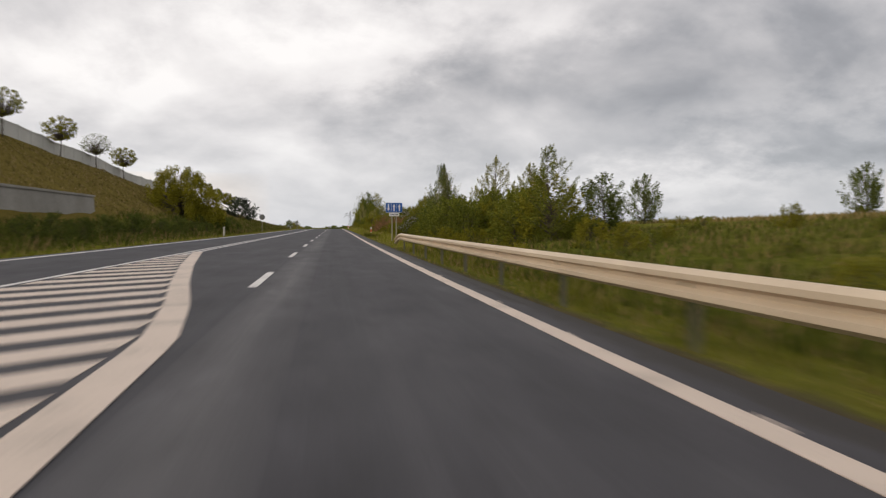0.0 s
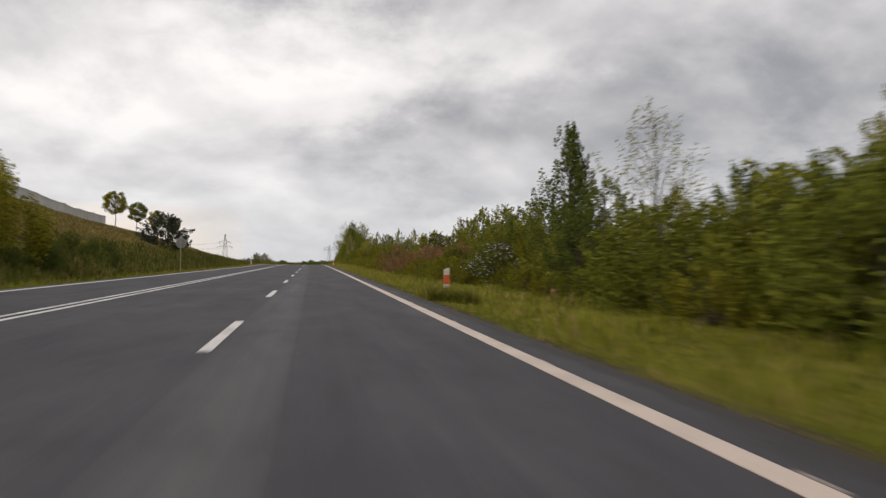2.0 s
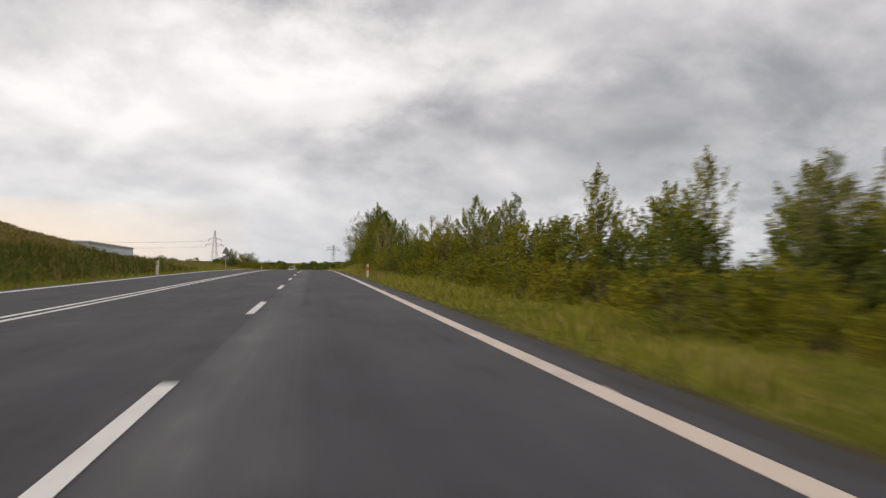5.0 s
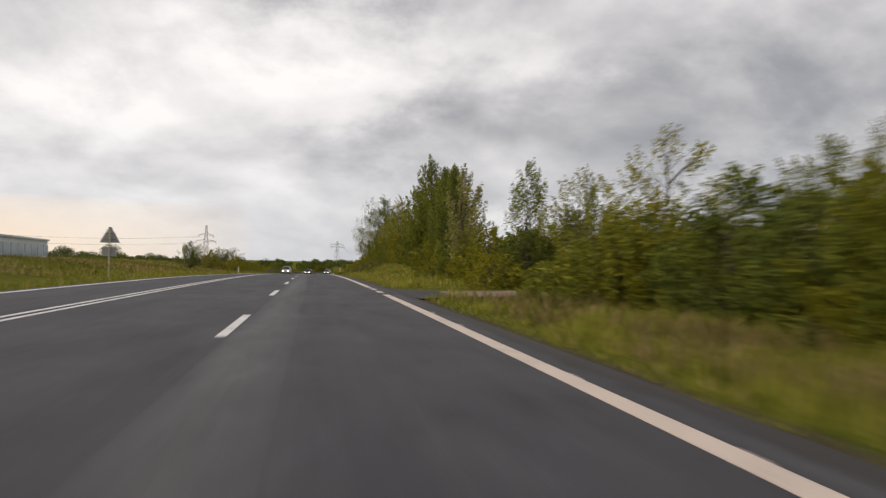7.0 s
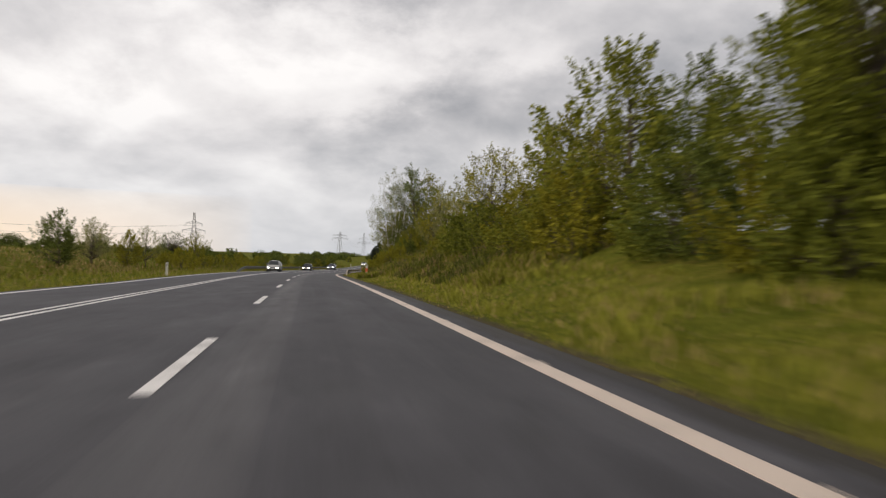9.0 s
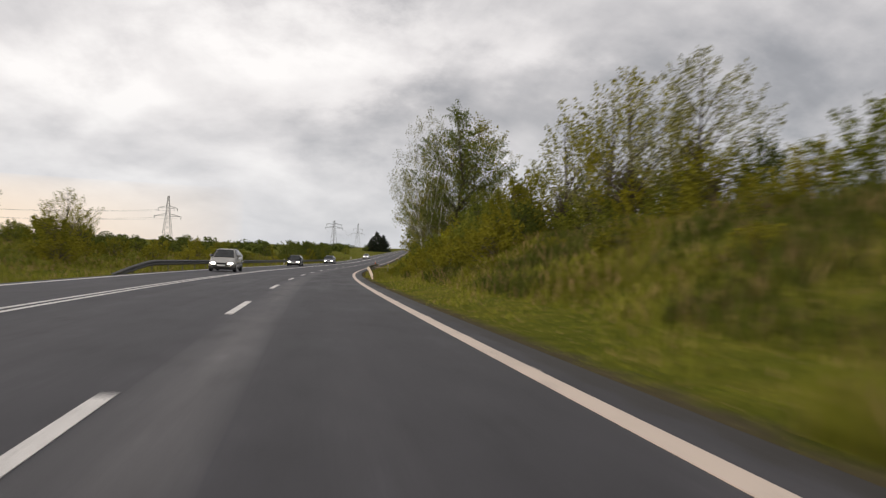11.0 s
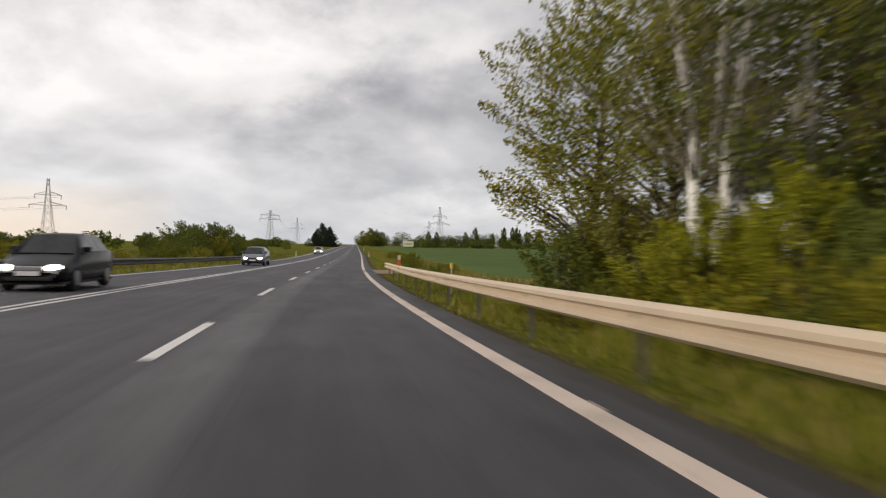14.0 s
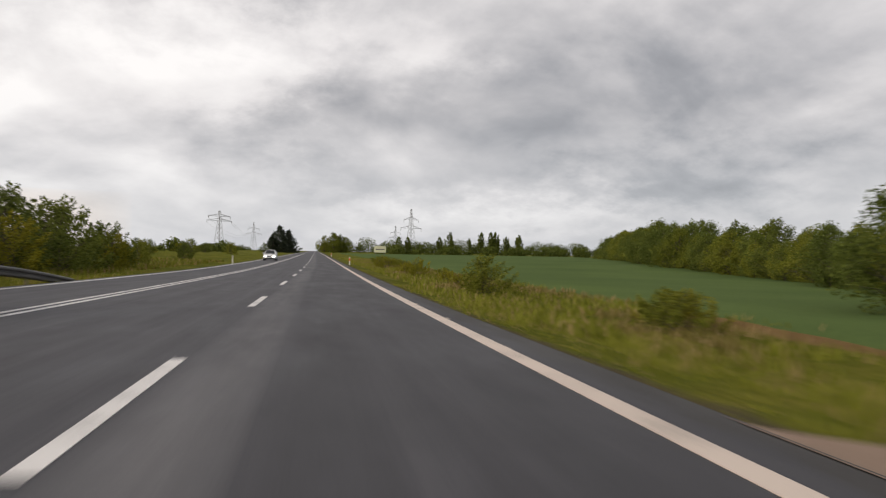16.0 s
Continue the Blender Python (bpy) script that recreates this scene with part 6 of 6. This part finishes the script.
    box(bm, -0.62 * W, 0.62 * W, L - 0.04, L + 0.015, 0.27, 0.36, 0.015)
    part("air_intake", bm, BLACK, root)
    bm = bmesh.new()
    box(bm, -0.26, 0.26, L + 0.012, L + 0.03, 0.385, 0.49, 0.005)
    part("number_plate", bm, WHITE_FILM, root, "plain white plate")
    bm = bmesh.new()
    box(bm, -0.93 * W, 0.93 * W, -L + 0.1, L - 0.12, 0.17, 0.24, 0.02)
    part("underbody", bm, BLACK, root)
    if estate:
        for side in (-1, 1):
            bm = bmesh.new()
            box(bm, side * 0.58 * W - 0.02, side * 0.58 * W + 0.02, -0.75 * L, 0.02 * L, H + 0.01, H + 0.05, 0.01)
            part("roof_rail", bm, BLACK, root)
    x, y = along(s, u)
    root.matrix_basis = pose(float(x), float(y), float(road_z(s, u)) + 0.005, 0, 0, heading(s) + 180)
    return tagged(root, label, "car", "cars in the oncoming lane")


SILVER = car_paint("silver_paint", (0.36, 0.35, 0.33), 0.5)
DARKCAR = car_paint("dark_paint", (0.012, 0.0125, 0.015), 0.0)
GREYCAR = car_paint("grey_paint", (0.15, 0.16, 0.185), 0.5)
WHITECAR = car_paint("white_paint", (0.6, 0.6, 0.6), 0.1)
CHROME = two_scale("chrome_grille", (0.45, 0.45, 0.45), (0.62, 0.62, 0.62), 3, 20, 0.25, 0.8, 0.03)
car(351.5, -8.6, SILVER, 4.2, 1.72, 1.50, True, "silver compact car with lit headlights in the oncoming lane")
car(397.5, -8.6, DARKCAR, 4.1, 1.66, 1.40, False, "dark hatchback with lit headlights in the oncoming lane", CHROME)
car(440.5, -8.7, GREYCAR, 4.6, 1.78, 1.48, True, "grey estate car with lit headlights in the oncoming lane")
car(536.0, -8.7, WHITECAR, 4.3, 1.74, 1.46, False, "pale saloon car with lit headlights in the oncoming lane")


# ---------------------------------------------------------------- overhead lines


def line_between(a, b, sag, label):
    """One sagging conductor between two pylons, as a thin three-sided strand."""
    v, f = [], []
    a, b = Vector(a), Vector(b)
    n = 24
    for i in range(n):
        p, q = a.lerp(b, i / n), a.lerp(b, (i + 1) / n)
        p.z -= sag * 4 * (i / n) * (1 - i / n)
        q.z -= sag * 4 * ((i + 1) / n) * (1 - (i + 1) / n)
        tube(v, f, p, q, 0.035, 0.035, 3)
    tagged(mesh_ob("power_line", v, f, STEEL_GREY), label, "power line", "power lines")


for side in (-1, 1):
    for h, w in ((14.0, 6.2), (17.8, 4.4)):
        line_between((-235 + side * w, 690, h + 2), (-56 + side * w * 0.8, 686.4, h), 4, "thin grey power line between two pylons")
    for h, w in ((15.0, 7.8), (17.0, 6.8)):
        line_between((29.8 + side * w * 0.75, 815 + side * w * 0.6, h), (90.6 + side * w * 0.8, 1357, h + 9), 6, "thin grey power line between two pylons")
